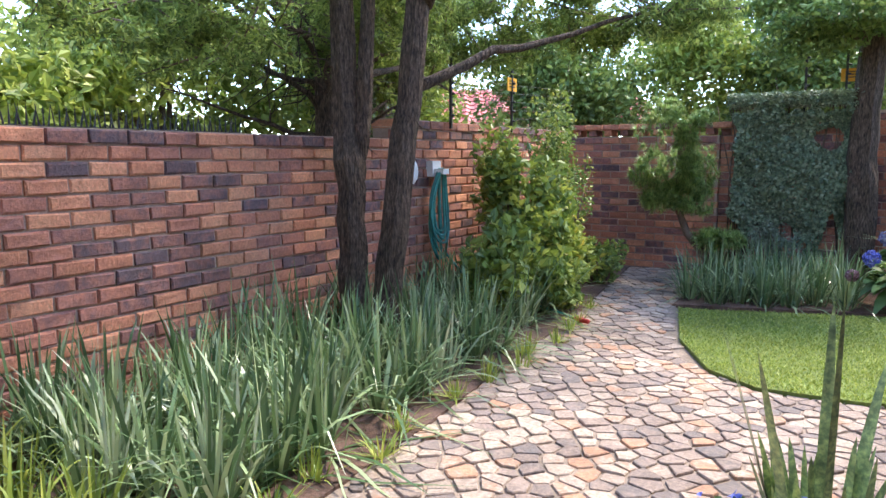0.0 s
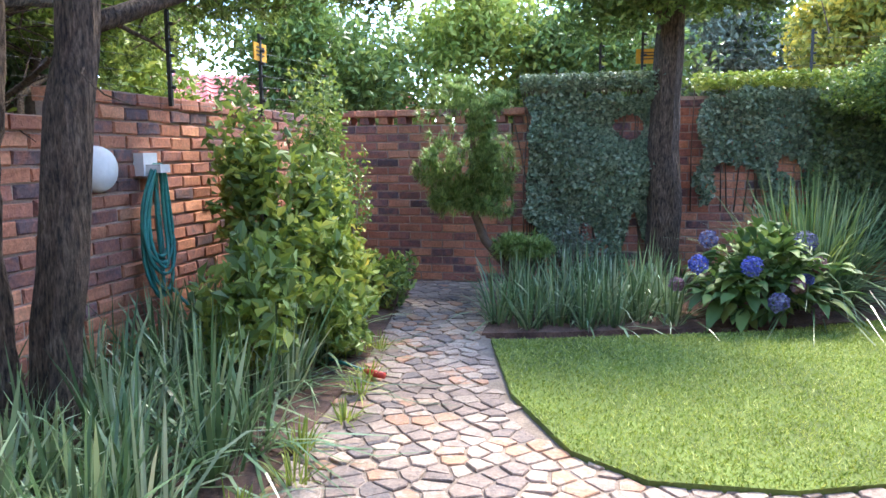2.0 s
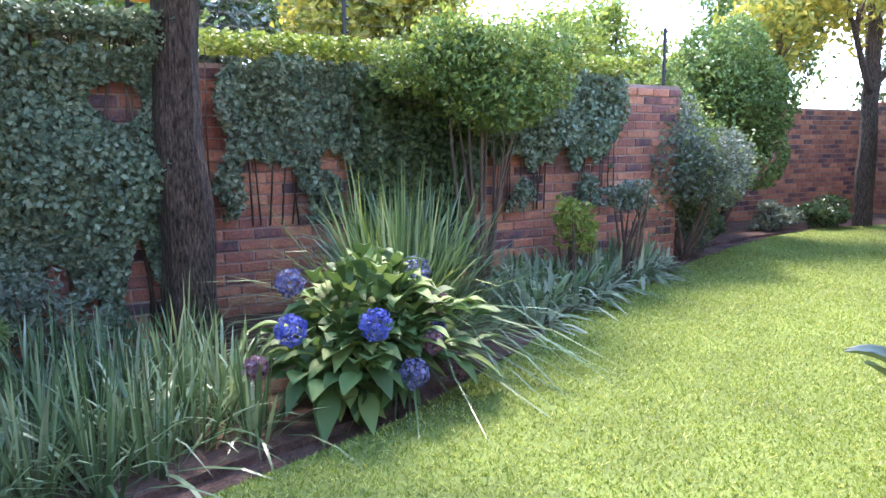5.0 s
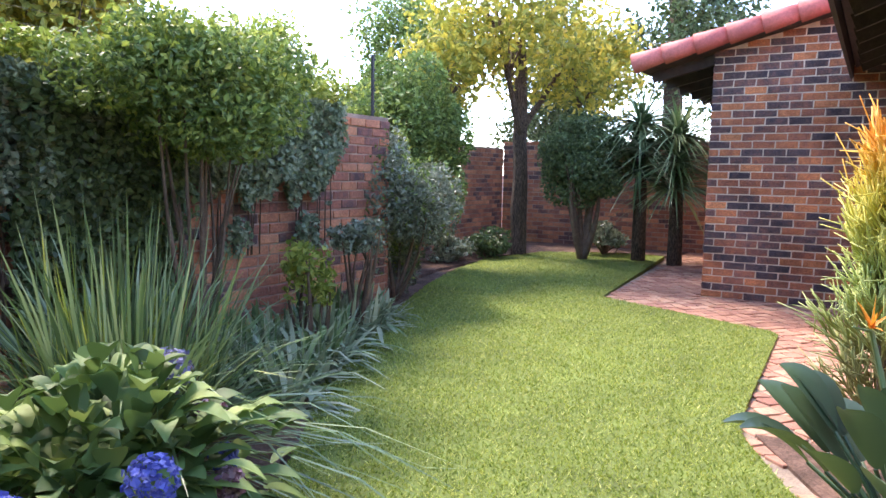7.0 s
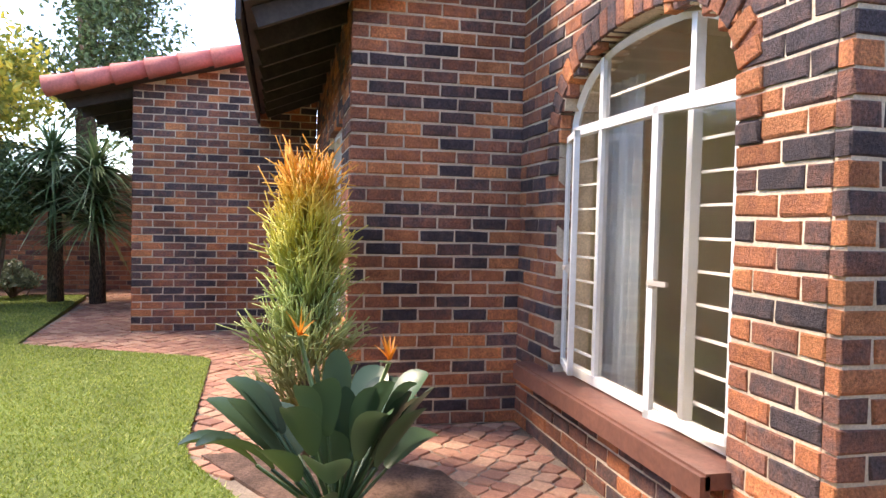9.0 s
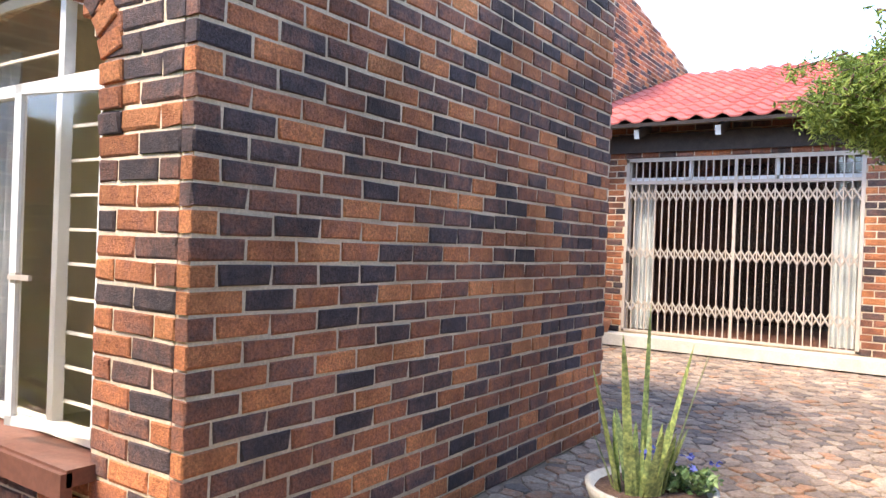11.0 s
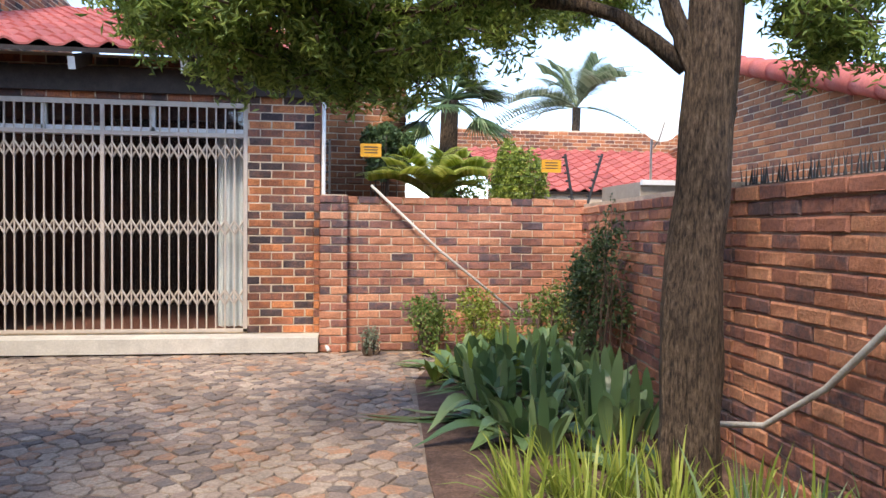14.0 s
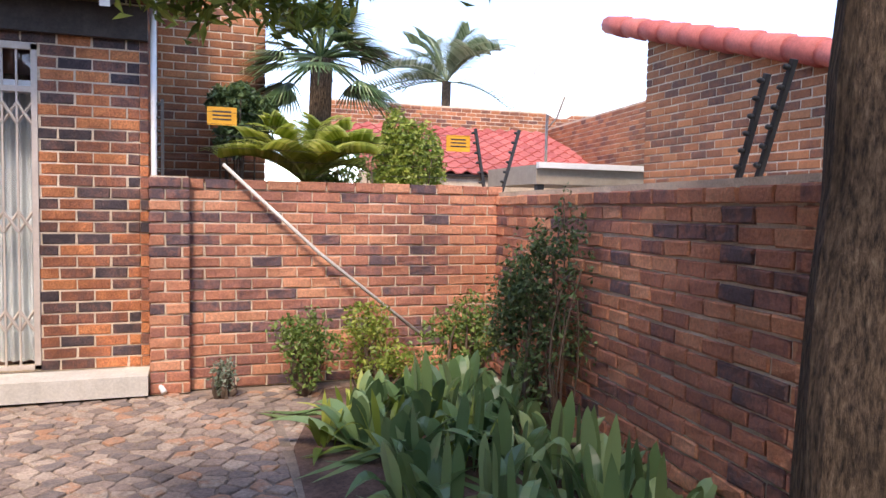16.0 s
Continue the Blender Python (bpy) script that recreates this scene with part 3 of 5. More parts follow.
def room(name, lo, hi, open_y, mat):
    """Floor, three walls and ceiling of a room seen through an opening in the wall at open_y."""
    (a, b, c), (d, e, f) = lo, hi
    t = .05
    bt = Bits().box((a, b, c - t), (d, e, c)).box((a - t, b, c), (a, e, f)).box((d, b, c), (d + t, e, f))
    back = (b - t, b) if open_y == e else (e, e + t)
    bt.box((a, back[0], c), (d, back[1], f)).box((a, b, f), (d, e, f + t))
    return tagged(new(name, bt.mesh(name, mat)), "plain plastered room inside the house", kind="structure")


room("wall_room_inside", (1.75, -.0, .12), (4.05, 2.95, 2.6), 2.95, CREAM)
# Lounge walls take the sill brown, so the dimness indoors is in their colour.
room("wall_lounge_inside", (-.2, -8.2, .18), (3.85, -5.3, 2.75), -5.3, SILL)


# Added sheet; its dark colour stands in for dimness at the room's brown back.
tagged(new("dark_room_backing", Bits().box((-.15, -7.9, .18), (2.5, -7.8, 2.74)).mesh("dark_room_backing", DARK_WOOD)), "dark brown sheet added at the back to dim the room", "divider")


def curtain(x0, x1, y, z0, z1, folds, tie=1.0):
    th = thing("curtain", "pale blue-grey curtain hanging in folds inside the glass", "curtain")
    u = np.linspace(0, 1, folds * 8 + 1)
    zs = np.linspace(0, 1, 9)
    v = [(x0 + (x1 - x0) * (q * (1 - (1 - tie) * math.sin(w * math.pi * .5))), y + .03 * math.sin(q * folds * 6.283) * (.6 + .4 * w), z1 + (z0 - z1) * w) for w in zs for q in u]
    k = len(u)
    f = np.array([(i * k + j, i * k + j + 1, (i + 1) * k + j + 1, (i + 1) * k + j) for i in range(8) for j in range(k - 1)])
    put("drape", mesh_of("drape", v, f, CLOTH, True), th)
    return th


curtain(3.72, 3.3, 2.85, .35, 2.15, 5)
curtain(.35, .62, -5.25, .22, 2.3, 4)
curtain(3.1, 2.8, -5.25, .22, 2.3, 4)


def wardrobe():
    th = thing("wardrobe", "cream built-in wardrobe with paired door handles", "wardrobe", at=(2.6, .05, .12))
    put("body", Bits().box((0, 0, 0), (1.4, .55, 2.3)).mesh("body", CREAM), th)
    for i in range(3):
        d = put("door", Bits().box((.01 + i * .465, .553, .08), (.455 + i * .465, .575, 2.25)).mesh("door", CREAM), th)
        put("handle", Bits().box((.4 + i * .465 - (.35 if i == 1 else 0), .578, 1.1), (.415 + i * .465 - (.35 if i == 1 else 0), .6, 1.25)).mesh("handle", GATE), d)
    return th


wardrobe()


def slide_door():
    """Sliding door with fanlights behind a folding trellis gate."""
    th = thing("door_1", "glazed sliding door with white fanlight rail", "door")
    th["kind"] = "structure"
    x0, x1, y, z0, z1 = .29, 3.15, -5.14, .19, 2.57
    b = Bits().box((x0, y - .04, z0), (x0 + .05, y + .04, z1)).box((x1 - .05, y - .04, z0), (x1, y + .04, z1)).box((x0, y - .04, z1 - .05), (x1, y + .04, z1))
    put("frame", b.mesh("frame", GATE), th)
    put("fanlight_rail", Bits().box((x0, y - .03, 2.2), (x1, y + .03, 2.29)).mesh("fanlight_rail", WHITE), th)
    for x in (1.25, 2.3):
        put("mullion", Bits().box((x - .025, y - .03, 2.2), (x + .025, y + .03, z1)).mesh("mullion", WHITE), th)
    p = put("pane", Bits().box((x0, y - .01, z0), (x1, y - .004, z1)).mesh("pane", GLASS), th)
    p.visible_shadow = False
    gt_ = thing("security_gate", "closed pale bronze folding trellis security gate", "gate")
    yg = -5.06
    fr = Bits().box((x0, yg - .02, z0), (x0 + .04, yg + .02, z1 - .03)).box((x1 - .04, yg - .02, z0), (x1, yg + .02, z1 - .03))
    fr.box((x0, yg - .02, z1 - .07), (x1, yg + .02, z1 - .02)).box((x0, yg - .02, z0), (x1, yg + .02, z0 + .03)).box((x0, yg - .015, 2.2), (x1, yg + .015, 2.24))
    put("gate_frame", fr.mesh("gate_frame", GATE), gt_)
    n = 30
    step = (x1 - x0 - .08) / n
    bar = Bits().box((-.0065, -.01, 0), (.0065, .01, z1 - z0 - .1)).mesh("bar", GATE)
    wide = Bits().box((-.018, -.014, 0), (.018, .014, z1 - z0 - .1)).mesh("bar", GATE)
    for i in range(1, n):
        ob = put("bar", wide if i == n // 2 else bar, gt_)
        ob.location = (x0 + .04 + i * step, yg, z0 + .03)
    for zc in (.55, 1.27, 2.05):
        for i in range(n):
            xa = x0 + .04 + i * step
            c = Bits()
            for s in (-1, 1):
                c.tube([(xa, yg + .012 * s, zc - .075 * s), (xa + step / 2, yg + .012 * s, zc), (xa + step, yg + .012 * s, zc + .075 * s)], .011, 4)
            put("lattice", c.mesh("lattice", GATE), gt_)
    put("lock", Bits().box((x1 - .08, yg + .015, 1.12), (x1 - .04, yg + .04, 1.28)).mesh("lock", STEEL), gt_)


slide_door()
st = Bits().box((-.45, -5.3, .02), (4.1, -4.72, .165))
tagged(new("door_step", st.mesh("door_step", CONCRETE)), "pale concrete doorstep along the patio wall", kind="structure")


def tile_roof(name, label, corner, along, up, mat=TILE_RED, tile=.3, lift=.035):
    """Courses of curved tiles: corner at the eave, vectors along the eave and up the slope."""
    c, a, u = map(lambda q: np.array(q, float), (corner, along, up))
    la, lu = np.linalg.norm(a), np.linalg.norm(u)
    nrm = np.cross(a, u) / (la * lu)
    if nrm[2] < 0:
        nrm = -nrm
    nt, nr = int(la / tile), int(lu / .32)
    prof = [(0, 0), (.15, .6), (.3, 1), (.45, .6), (.6, 0), (.8, -.15), (1, 0)]
    th = tagged(new(name), label, "roof")
    th["kind"] = "structure"
    b = Bits()
    k = len(prof)
    for r in range(nr):
        for i in range(nt):
            v = []
            for q, h in ((0, 1.0), (1.12, .25)):
                for px, pz in prof:
                    v.append(c + a * ((i + px * 1.03) / nt) + u * min((r + q) / nr, 1.02) + nrm * (pz * .05 + lift * h))
            for px, pz in prof:
                v.append(c + a * ((i + px * 1.03) / nt) + u * (r / nr) + nrm * (pz * .05 + lift - .022))
            f = [(j, j + 1, k + j + 1, k + j) for j in range(k - 1)] + [(2 * k + j, 2 * k + j + 1, j + 1, j) for j in range(k - 1)]
            b.add(v, f)
    put("tiles", b.mesh("tiles", mat, False), th, kind="stuff")
    d = Bits()
    o = nrm * .0
    v = [c - o, c + a - o, c + a + u - o, c + u - o]
    v += [p - nrm * .04 for p in v]
    d.add(v, [(0, 1, 2, 3), (7, 6, 5, 4), (0, 4, 5, 1), (1, 5, 6, 2), (2, 6, 7, 3), (3, 7, 4, 0)])
    put("decking", d.mesh("decking", DARK_WOOD), th, "dark boarded underside")
    return th


def rafters(points, dirv, size=(.05, .12), white=False):
    """Rafter ends under an eave: one beam at each point along dirv."""
    for p in points:
        p, d = np.array(p, float), np.array(dirv, float)
        th = thing("rafter", "dark stained timber rafter under the eave", "rafter", "eave rafters")
        b = Bits()
        L = np.linalg.norm(d)
        e = d / L
        s = np.cross(e, (0, 0, 1.0))
        s /= np.linalg.norm(s)
        n = np.cross(s, e)
        v = [p + s * i * size[0] / 2 + n * j * size[1] + e * q for q in (0, L) for i, j in ((-1, 0), (1, 0), (1, -1), (-1, -1))]
        b.add(v, [(0, 1, 2, 3), (7, 6, 5, 4), (0, 4, 5, 1), (1, 5, 6, 2), (2, 6, 7, 3), (3, 7, 4, 0)])
        put("beam", b.mesh("beam", DARK_WOOD), th)
        if white:
            w = [p + s * i * size[0] * .55 + n * j - e * .006 * k for k in (0, 1) for i, j in ((-1, .002), (1, .002), (1, -size[1]), (-1, -size[1]))]
            put("end_cap", Bits().add(w, [(0, 1, 2, 3), (7, 6, 5, 4), (0, 4, 5, 1), (1, 5, 6, 2), (2, 6, 7, 3), (3, 7, 4, 0)]).mesh("end_cap", WHITE), th, "white painted rafter end")


# gable block: eave to the north, verge over the gable wall
tile_roof("roof_gable", "red clay tiled roof with a verge over the gable", (8.2, 7.15, 2.62), (5.2, 0, 0), (0, -3.6, .9))
vb = thing("verge_tile_row", "row of rounded red verge tiles on the gable edge", "verge tiles")
for i in range(10):
    y0, z0 = 7.2 - i * .34, 2.66 + i * .085
    put("verge_tile", Bits().tube([(8.2, y0, z0), (8.2, y0 - .2, z0 + .05), (8.2, y0 - .38, z0 + .095)], [.115, .1, .09], 10).mesh("verge_tile", TILE_RED, True), vb)
rafters([(x, 7.1, 2.6) for x in np.arange(8.6, 13, .7)], (0, -1.2, .3))
# garden eave
tile_roof("roof_garden", "red clay tiled roof over the garden eave", (3.95, 4.98, 2.56), (4.5, 0, 0), (0, -2.6, 1.05))
rafters([(x, 4.93, 2.53) for x in np.arange(4.1, 8.4, .55)], (0, -1.1, .44))
tagged(new("fascia_board", Bits().box((3.93, 4.98, 2.42), (8.45, 5.01, 2.57)).mesh("fascia_board", DARK_WOOD)), "dark timber fascia along the eave", kind="structure")
# patio eave
tile_roof("roof_patio", "bright red tiled roof over the patio door", (-.75, -4.45, 2.92), (4.85, 0, 0), (0, -6.0, 2.0))
rafters([(x, -4.55, 2.86) for x in np.arange(-.2, 4.2, 1.02)], (0, -.7, .23), (.06, .12), True)
tagged(new("timber_beam", Bits().box((-.45, -5.04, 2.62), (4.1, -4.98, 2.86)).mesh("timber_beam", DARK_WOOD)), "dark timber beam above the door", kind="structure")
# flat closing roof over the near block
tagged(new("ceiling_block", Bits().box((1.5, -.1, 3.38), (8.4, 3.1, 3.44)).mesh("ceiling_block", CONCRETE)), "flat roof slab of the house block", kind="structure")

dp = thing("drain_pipe", "thin white downpipe at the house corner", "pipe")
put("pipe", Bits().tube([(-.49, -5.0, 3.0), (-.49, -5.0, 2), (-.49, -5.0, .4), (-.5, -4.9, .1), (-.56, -4.75, .03)], .022, 8).mesh("pipe", WHITE, True), dp)

w2 = thing("window_2", "white framed window in the garden wall of the house", "window")
w2["kind"] = "structure"
wb = Bits()
for lo, hi in (((4.9, 4.2, .5), (4.95, 4.28, 2.05)), ((6.25, 4.2, .5), (6.3, 4.28, 2.05)), ((4.9, 4.2, .5), (6.3, 4.28, .55)), ((4.9, 4.2, 2.0), (6.3, 4.28, 2.05)), ((5.57, 4.2, .5), (5.63, 4.28, 2.05))):
    wb.box(lo, hi)
put("window_frame", wb.mesh("window_frame", WHITE), w2)
pn = put("pane", Bits().box((4.93, 4.22, .53), (6.27, 4.226, 2.02)).mesh("pane", GLASS), w2)
put("blind", Bits().box((4.9, 4.12, .5), (6.3, 4.13, 2.05)).mesh("blind", CLOTH), w2)

# ---- ground ----
LAWN = [(-.8, 5.75), (-.52, 4.62), (-.17, 3.9), (.15, 3.66), (.7, 3.68), (1.15, 3.85), (2.2, 4.3), (3.15, 4.92), (3.75, 5.2), (4.0, 5.25), (6.6, 5.34), (6.72, 5.4), (7.6, 7.26), (9, 7.4), (12.3, 7.75), (12.3, 8.6), (11.6, 9.7), (10.1, 10.0), (8.6, 9.75), (7.1, 9.28), (5.4, 8.6), (4.5, 8.22), (3.2, 7.6), (2.3, 7.0), (1.15, 6.36), (.57, 6.16), (-.04, 5.97), (-.5, 5.8)]
BED_W = [(-2.83, 8.1), (-2.05, 8.1), (-1.75, 6.6), (-1.5, 5.0), (-1.4, 3.8), (-1.2, 2.0), (-1.12, .6), (-1.15, -1.0), (-1.3, -3.3), (-1.7, -4.3), (-3.2, -4.75)]
gpoly = [(-400, -400), (400, -400), (400, 400), (-400, 400)]
slab("ground", gpoly, -.3, -.03, SOIL, "bare brown earth of the beds")
slab("paving_bed", [(-1.95, 8.15), (-.9, 8.15), (-.87, 5.9), (1.4, 4.5), (3.0, 5.0), (4, 5.3), (8.47, 5.6), (8.47, 4.3), (4.29, 3.2), (4.1, -5.05), (-2.2, -5.05), (-1.3, -3.3), (-1.15, -1), (-1.2, 2), (-1.4, 3.8), (-1.5, 5), (-1.75, 6.6)], -.03, -.008, GROUT, "sandy joint bed of the crazy paving")
slab("paving_bed_east", [(6.5, 5.3), (8.47, 5.5), (8.47, 6.37), (13.4, 6.37), (13.4, 7.7), (7.6, 7.3)], -.03, -.007, GROUT, "sandy joint bed of the house path")
lawn = slab("lawn", LAWN, -.03, .022, TURF, "short mown green lawn")
slab("border_soil", [(-2.83, 8.15), (-1.95, 8.1), (-1.75, 6.6), (-1.5, 5.0), (-1.4, 3.8), (-1.2, 2.0), (-1.12, .6), (-1.15, -1.0), (-1.3, -3.3), (-1.7, -4.6), (-3.2, -4.8)], -.03, .01, SOIL, "dark brown border soil")
slab("border_soil_north", [(-.95, 8.2), (-.9, 5.95), (-.3, 6.1), (.3, 6.3), (1.2, 6.55), (2.45, 7.1), (3.9, 7.85), (5.4, 8.45), (7.2, 9.7), (8.6, 10.0), (11, 10), (12.5, 8.6), (12.5, 7.6), (13.4, 7.6), (13.4, 11.4), (5.75, 11.4), (5.75, 8.9), (.6, 8.9)], -.03, .01, SOIL, "dark brown border soil below the wall")
slab("border_soil_house", [(2.3, 4.15), (2.5, 3.7), (3.4, 3.9), (3.9, 4.6), (3.85, 5.15), (3.0, 4.7)], -.03, .012, SOIL, "small soil bed in the paving")

# lawn blades
xs, ys = RNG.uniform(-1, 12.5, 620000), RNG.uniform(3.6, 10, 620000)
keep = in_poly(xs, ys, LAWN) & (RNG.uniform(0, 1, len(xs)) < np.clip(1.25 - np.hypot(xs - .5, ys - 5) * .09, .3, 1))
xs, ys = xs[keep], ys[keep]
n = len(xs)
a, h = RNG.uniform(0, 6.283, n), RNG.uniform(.012, .026, n)
bx = np.stack([xs, ys, np.full(n, .018)], 1)
s = np.stack([np.cos(a), np.sin(a), 0 * a], 1) * RNG.uniform(.003, .0055, n)[:, None]
tip = bx + np.stack([RNG.normal(0, .016, n), RNG.normal(0, .016, n), h], 1)
v = np.stack([bx - s, bx + s, tip], 1).reshape(-1, 3)
tagged(new("grass_blades", mesh_of("grass_blades", v, np.arange(n * 3).reshape(-1, 3), GRASS)), "short bright green lawn grass", "grass", kind="stuff")


slab("bed_edging", [(-1.18, .6), (-1.12, .6), (-1.15, -1), (-1.22, -2.6), (-1.24, -3.9), (-1.3, -3.9), (-1.28, -2.6), (-1.21, -1)], -.02, .006, GROUT, "narrow pale mortar edging along the bed")


# crazy paving
def cut(q, n, d):
    """The part of polygon q on which p.n <= d."""
    out = []
    for a, b in zip(q, q[1:] + q[:1]):
        da, db = a[0] * n[0] + a[1] * n[1] - d, b[0] * n[0] + b[1] * n[1] - d
        if da <= 0:
            out.append(a)
        if (da < 0 < db) or (db < 0 < da):
            k = da / (da - db)
            out.append((a[0] + (b[0] - a[0]) * k, a[1] + (b[1] - a[1]) * k))
    return out


def crazy(name, label, poly, mat, cell, holes=(), near=None, seed=3, loose=.33):
    """Flat broken stones of uneven outline, fitted to one another with sunk joints."""
    g_ = np.random.default_rng(seed)
    px, py = zip(*poly)
    th = tagged(new(name), label, "paving")
    th["kind"] = "structure"
    cx, cy = cell
    nx, ny = int((max(px) - min(px)) / cx) + 3, int((max(py) - min(py)) / cy) + 3
    gx = min(px) - cx + (np.arange(nx)[None, :] + (np.arange(ny)[:, None] % 2) * .5) * cx + g_.uniform(-loose, loose, (ny, nx)) * cx
    gy = min(py) - cy + np.arange(ny)[:, None] * cy + g_.uniform(-loose, loose, (ny, nx)) * cy
    ok = in_poly(gx.ravel(), gy.ravel(), poly)
    for hole in holes:
        ok &= ~in_poly(gx.ravel(), gy.ravel(), hole)
    ok = ok.reshape(ny, nx)
    rv, rf, made = [], [], 0
    for j in range(ny):
        for i in range(nx):
            if not ok[j, i]:
                continue
            x, y = gx[j, i], gy[j, i]
            q = [(x - cx, y - cy), (x + cx, y - cy), (x + cx, y + cy), (x - cx, y + cy)]
            for jj in range(max(0, j - 2), min(ny, j + 3)):
                for ii in range(max(0, i - 2), min(nx, i + 3)):
                    dx, dy = gx[jj, ii] - x, gy[jj, ii] - y
                    r = math.hypot(dx, dy)
                    if 0 < r < 2.2 * cx:
                        q = cut(q, (dx / r, dy / r), (x * dx + y * dy) / r + r / 2 - .0045)
            q = np.array(q)
            if len(q) < 3:
                continue
            q = q[np.linalg.norm(q - np.roll(q, 1, 0), axis=1) > .012]
            m = len(q)
            if m < 3:
                continue
            c = q.mean(0)
            d = (q - c) * g_.uniform(.9, 1.0, (m, 1))
            zt = g_.uniform(-.002, .007) + d[:, 0] * g_.normal(0, .03) + d[:, 1] * g_.normal(0, .03)
            v = np.concatenate([np.c_[c + d, np.full(m, -.02)], np.c_[c + d, zt - .005], np.c_[c + d * .93, zt]])
            f = [(r * m + e, r * m + (e + 1) % m, (r + 1) * m + (e + 1) % m, (r + 1) * m + e) for r in range(2) for e in range(m)]
            f.append(tuple(range(2 * m, 3 * m)))
            if near and near[0] < c[1] < near[1] and made < 300:
                put("stone", mesh_of("stone", v, f, mat), th)
                made += 1
            else:
                o = len(rv)
                rv += v.tolist()
                rf += [tuple(e + o for e in face) for face in f]
    put("stones", mesh_of("stones", rv, rf, mat), th, kind="stuff")


PATIO = [(-1.95, 8.15), (-.95, 8.15), (-.87, 5.85), (-.62, 4.7), (-.25, 3.95), (.2, 3.72), (.8, 3.75), (1.3, 3.85), (1.45, 3.2), (1.45, -.19), (4.1, -.19), (4.1, -4.72), (-2.2, -4.8), (-1.3, -3.3), (-1.15, -1), (-1.12, .6), (-1.2, 2), (-1.4, 3.8), (-1.5, 5), (-1.75, 6.6)]
crazy("patio_paving", "worn grey-pink crazy stone paving of path and patio", PATIO, STONE, (.14, .088), near=(1.9, 3.9))
crazy("house_paving", "terracotta crazy paving along the house", [(1.35, 3.85), (1.45, 3.2), (4.29, 3.2), (4.29, 4.33), (8.47, 4.33), (8.47, 6.37), (13.4, 6.37), (13.4, 7.6), (9, 7.33), (7.66, 7.28), (6.72, 5.4), (4, 5.25), (3.75, 5.2), (3.0, 4.75), (2.2, 4.2)], STONE_RED, (.2, .085), holes=[[(2.3, 4.15), (2.5, 3.7), (3.4, 3.9), (3.9, 4.6), (3.85, 5.15), (3.0, 4.7)]], near=(4.4, 5.3), seed=5, loose=.13)

# ---- trees ----


def tree(name, label, category, trunk, radius, limbs, crown_mat, crown, n, size, spray=False, seed=0, dead=0):
    """trunk: list of polylines; limbs: polylines; crown: list of (centre, radii, share)."""
    base = trunk[0][0]
    th = thing(name, label, category, at=base)
    o = np.array(base)
    for line, r in zip(trunk, radius):
        p = np.array(line, float) - o
        t = np.linspace(0, 1, len(p))
        q = np.linspace(0, 1, 14)
        p = np.stack([np.interp(q, t, p[:, k]) for k in range(3)], 1)
        p[1:-1, :2] += RNG.normal(0, r * .06, (12, 2))
        b = Bits().tube(p, np.linspace(r * 1.12, r * .72, 14) * RNG.uniform(.95, 1.05, 14), 14)
        v = b.v[0]
        ax = np.repeat(p, 14, 0)
        b.v[0] = ax + (v - ax) * (1 + .09 * np.sin(np.tile(np.arange(14), 14) * 2.4 + RNG.normal(0, .8, 196)))[:, None]
        put("trunk", b.mesh("trunk", BARK), th)
    for line, r in limbs:
        p = np.array(line, float) - o
        t, q = np.linspace(0, 1, len(p)), np.linspace(0, 1, 9)
        p = np.stack([np.interp(q, t, p[:, k]) for k in range(3)], 1) + RNG.normal(0, .012, (9, 3))
        put("limb", Bits().tube(p, np.linspace(r, r * .3, 9), 7).mesh("limb", BARK, True), th)
    vs, fs, k0 = [], [], 0
    tw = Bits()
    for i, (c, r, share) in enumerate(crown):
        m = int(n * share)
        if spray:
            nb = max(12, m // 160)
            cen = blob_points(nb, np.array(c) - o, r, 10, .3, seed + i)
            k = RNG.integers(0, nb, m)
            along = RNG.normal(0, 1, (nb, 3)) * (1, 1, .3) + (0, 0, -.45)
            along /= np.linalg.norm(along, axis=1)[:, None]
            t = RNG.uniform(-1, 1, m)
            pts = cen[k] + along[k] * (t * .22)[:, None] + RNG.normal(0, .035, (m, 3)) + (0, 0, -.03)
            for j in range(nb):
                tw.tube([cen[j] - along[j] * .24, cen[j], cen[j] + along[j] * .2], [.008, .006, .003], 4)
            v, f = leaves(pts, size, 0, .28, along[k] * 0)
        else:
            pts = blob_points(m, np.array(c) - o, r, 16, .35, seed + i)
            v, f = leaves(pts, size)
            for e in pts[RNG.integers(0, m, 8)]:
                tw.tube([np.array(c) - o - (0, 0, r[2] * .6), (np.array(c) - o + e) / 2, e], [.025, .015, .004], 4)
        vs.append(v)
        fs.append(f + k0)
        k0 += len(v)
    put("crown", mesh_of("crown", np.concatenate(vs), np.concatenate(fs), crown_mat), th)
    if tw.n:
        put("twig_mass", tw.mesh("twig_mass", TWIG, True), th, kind="stuff")
    return th


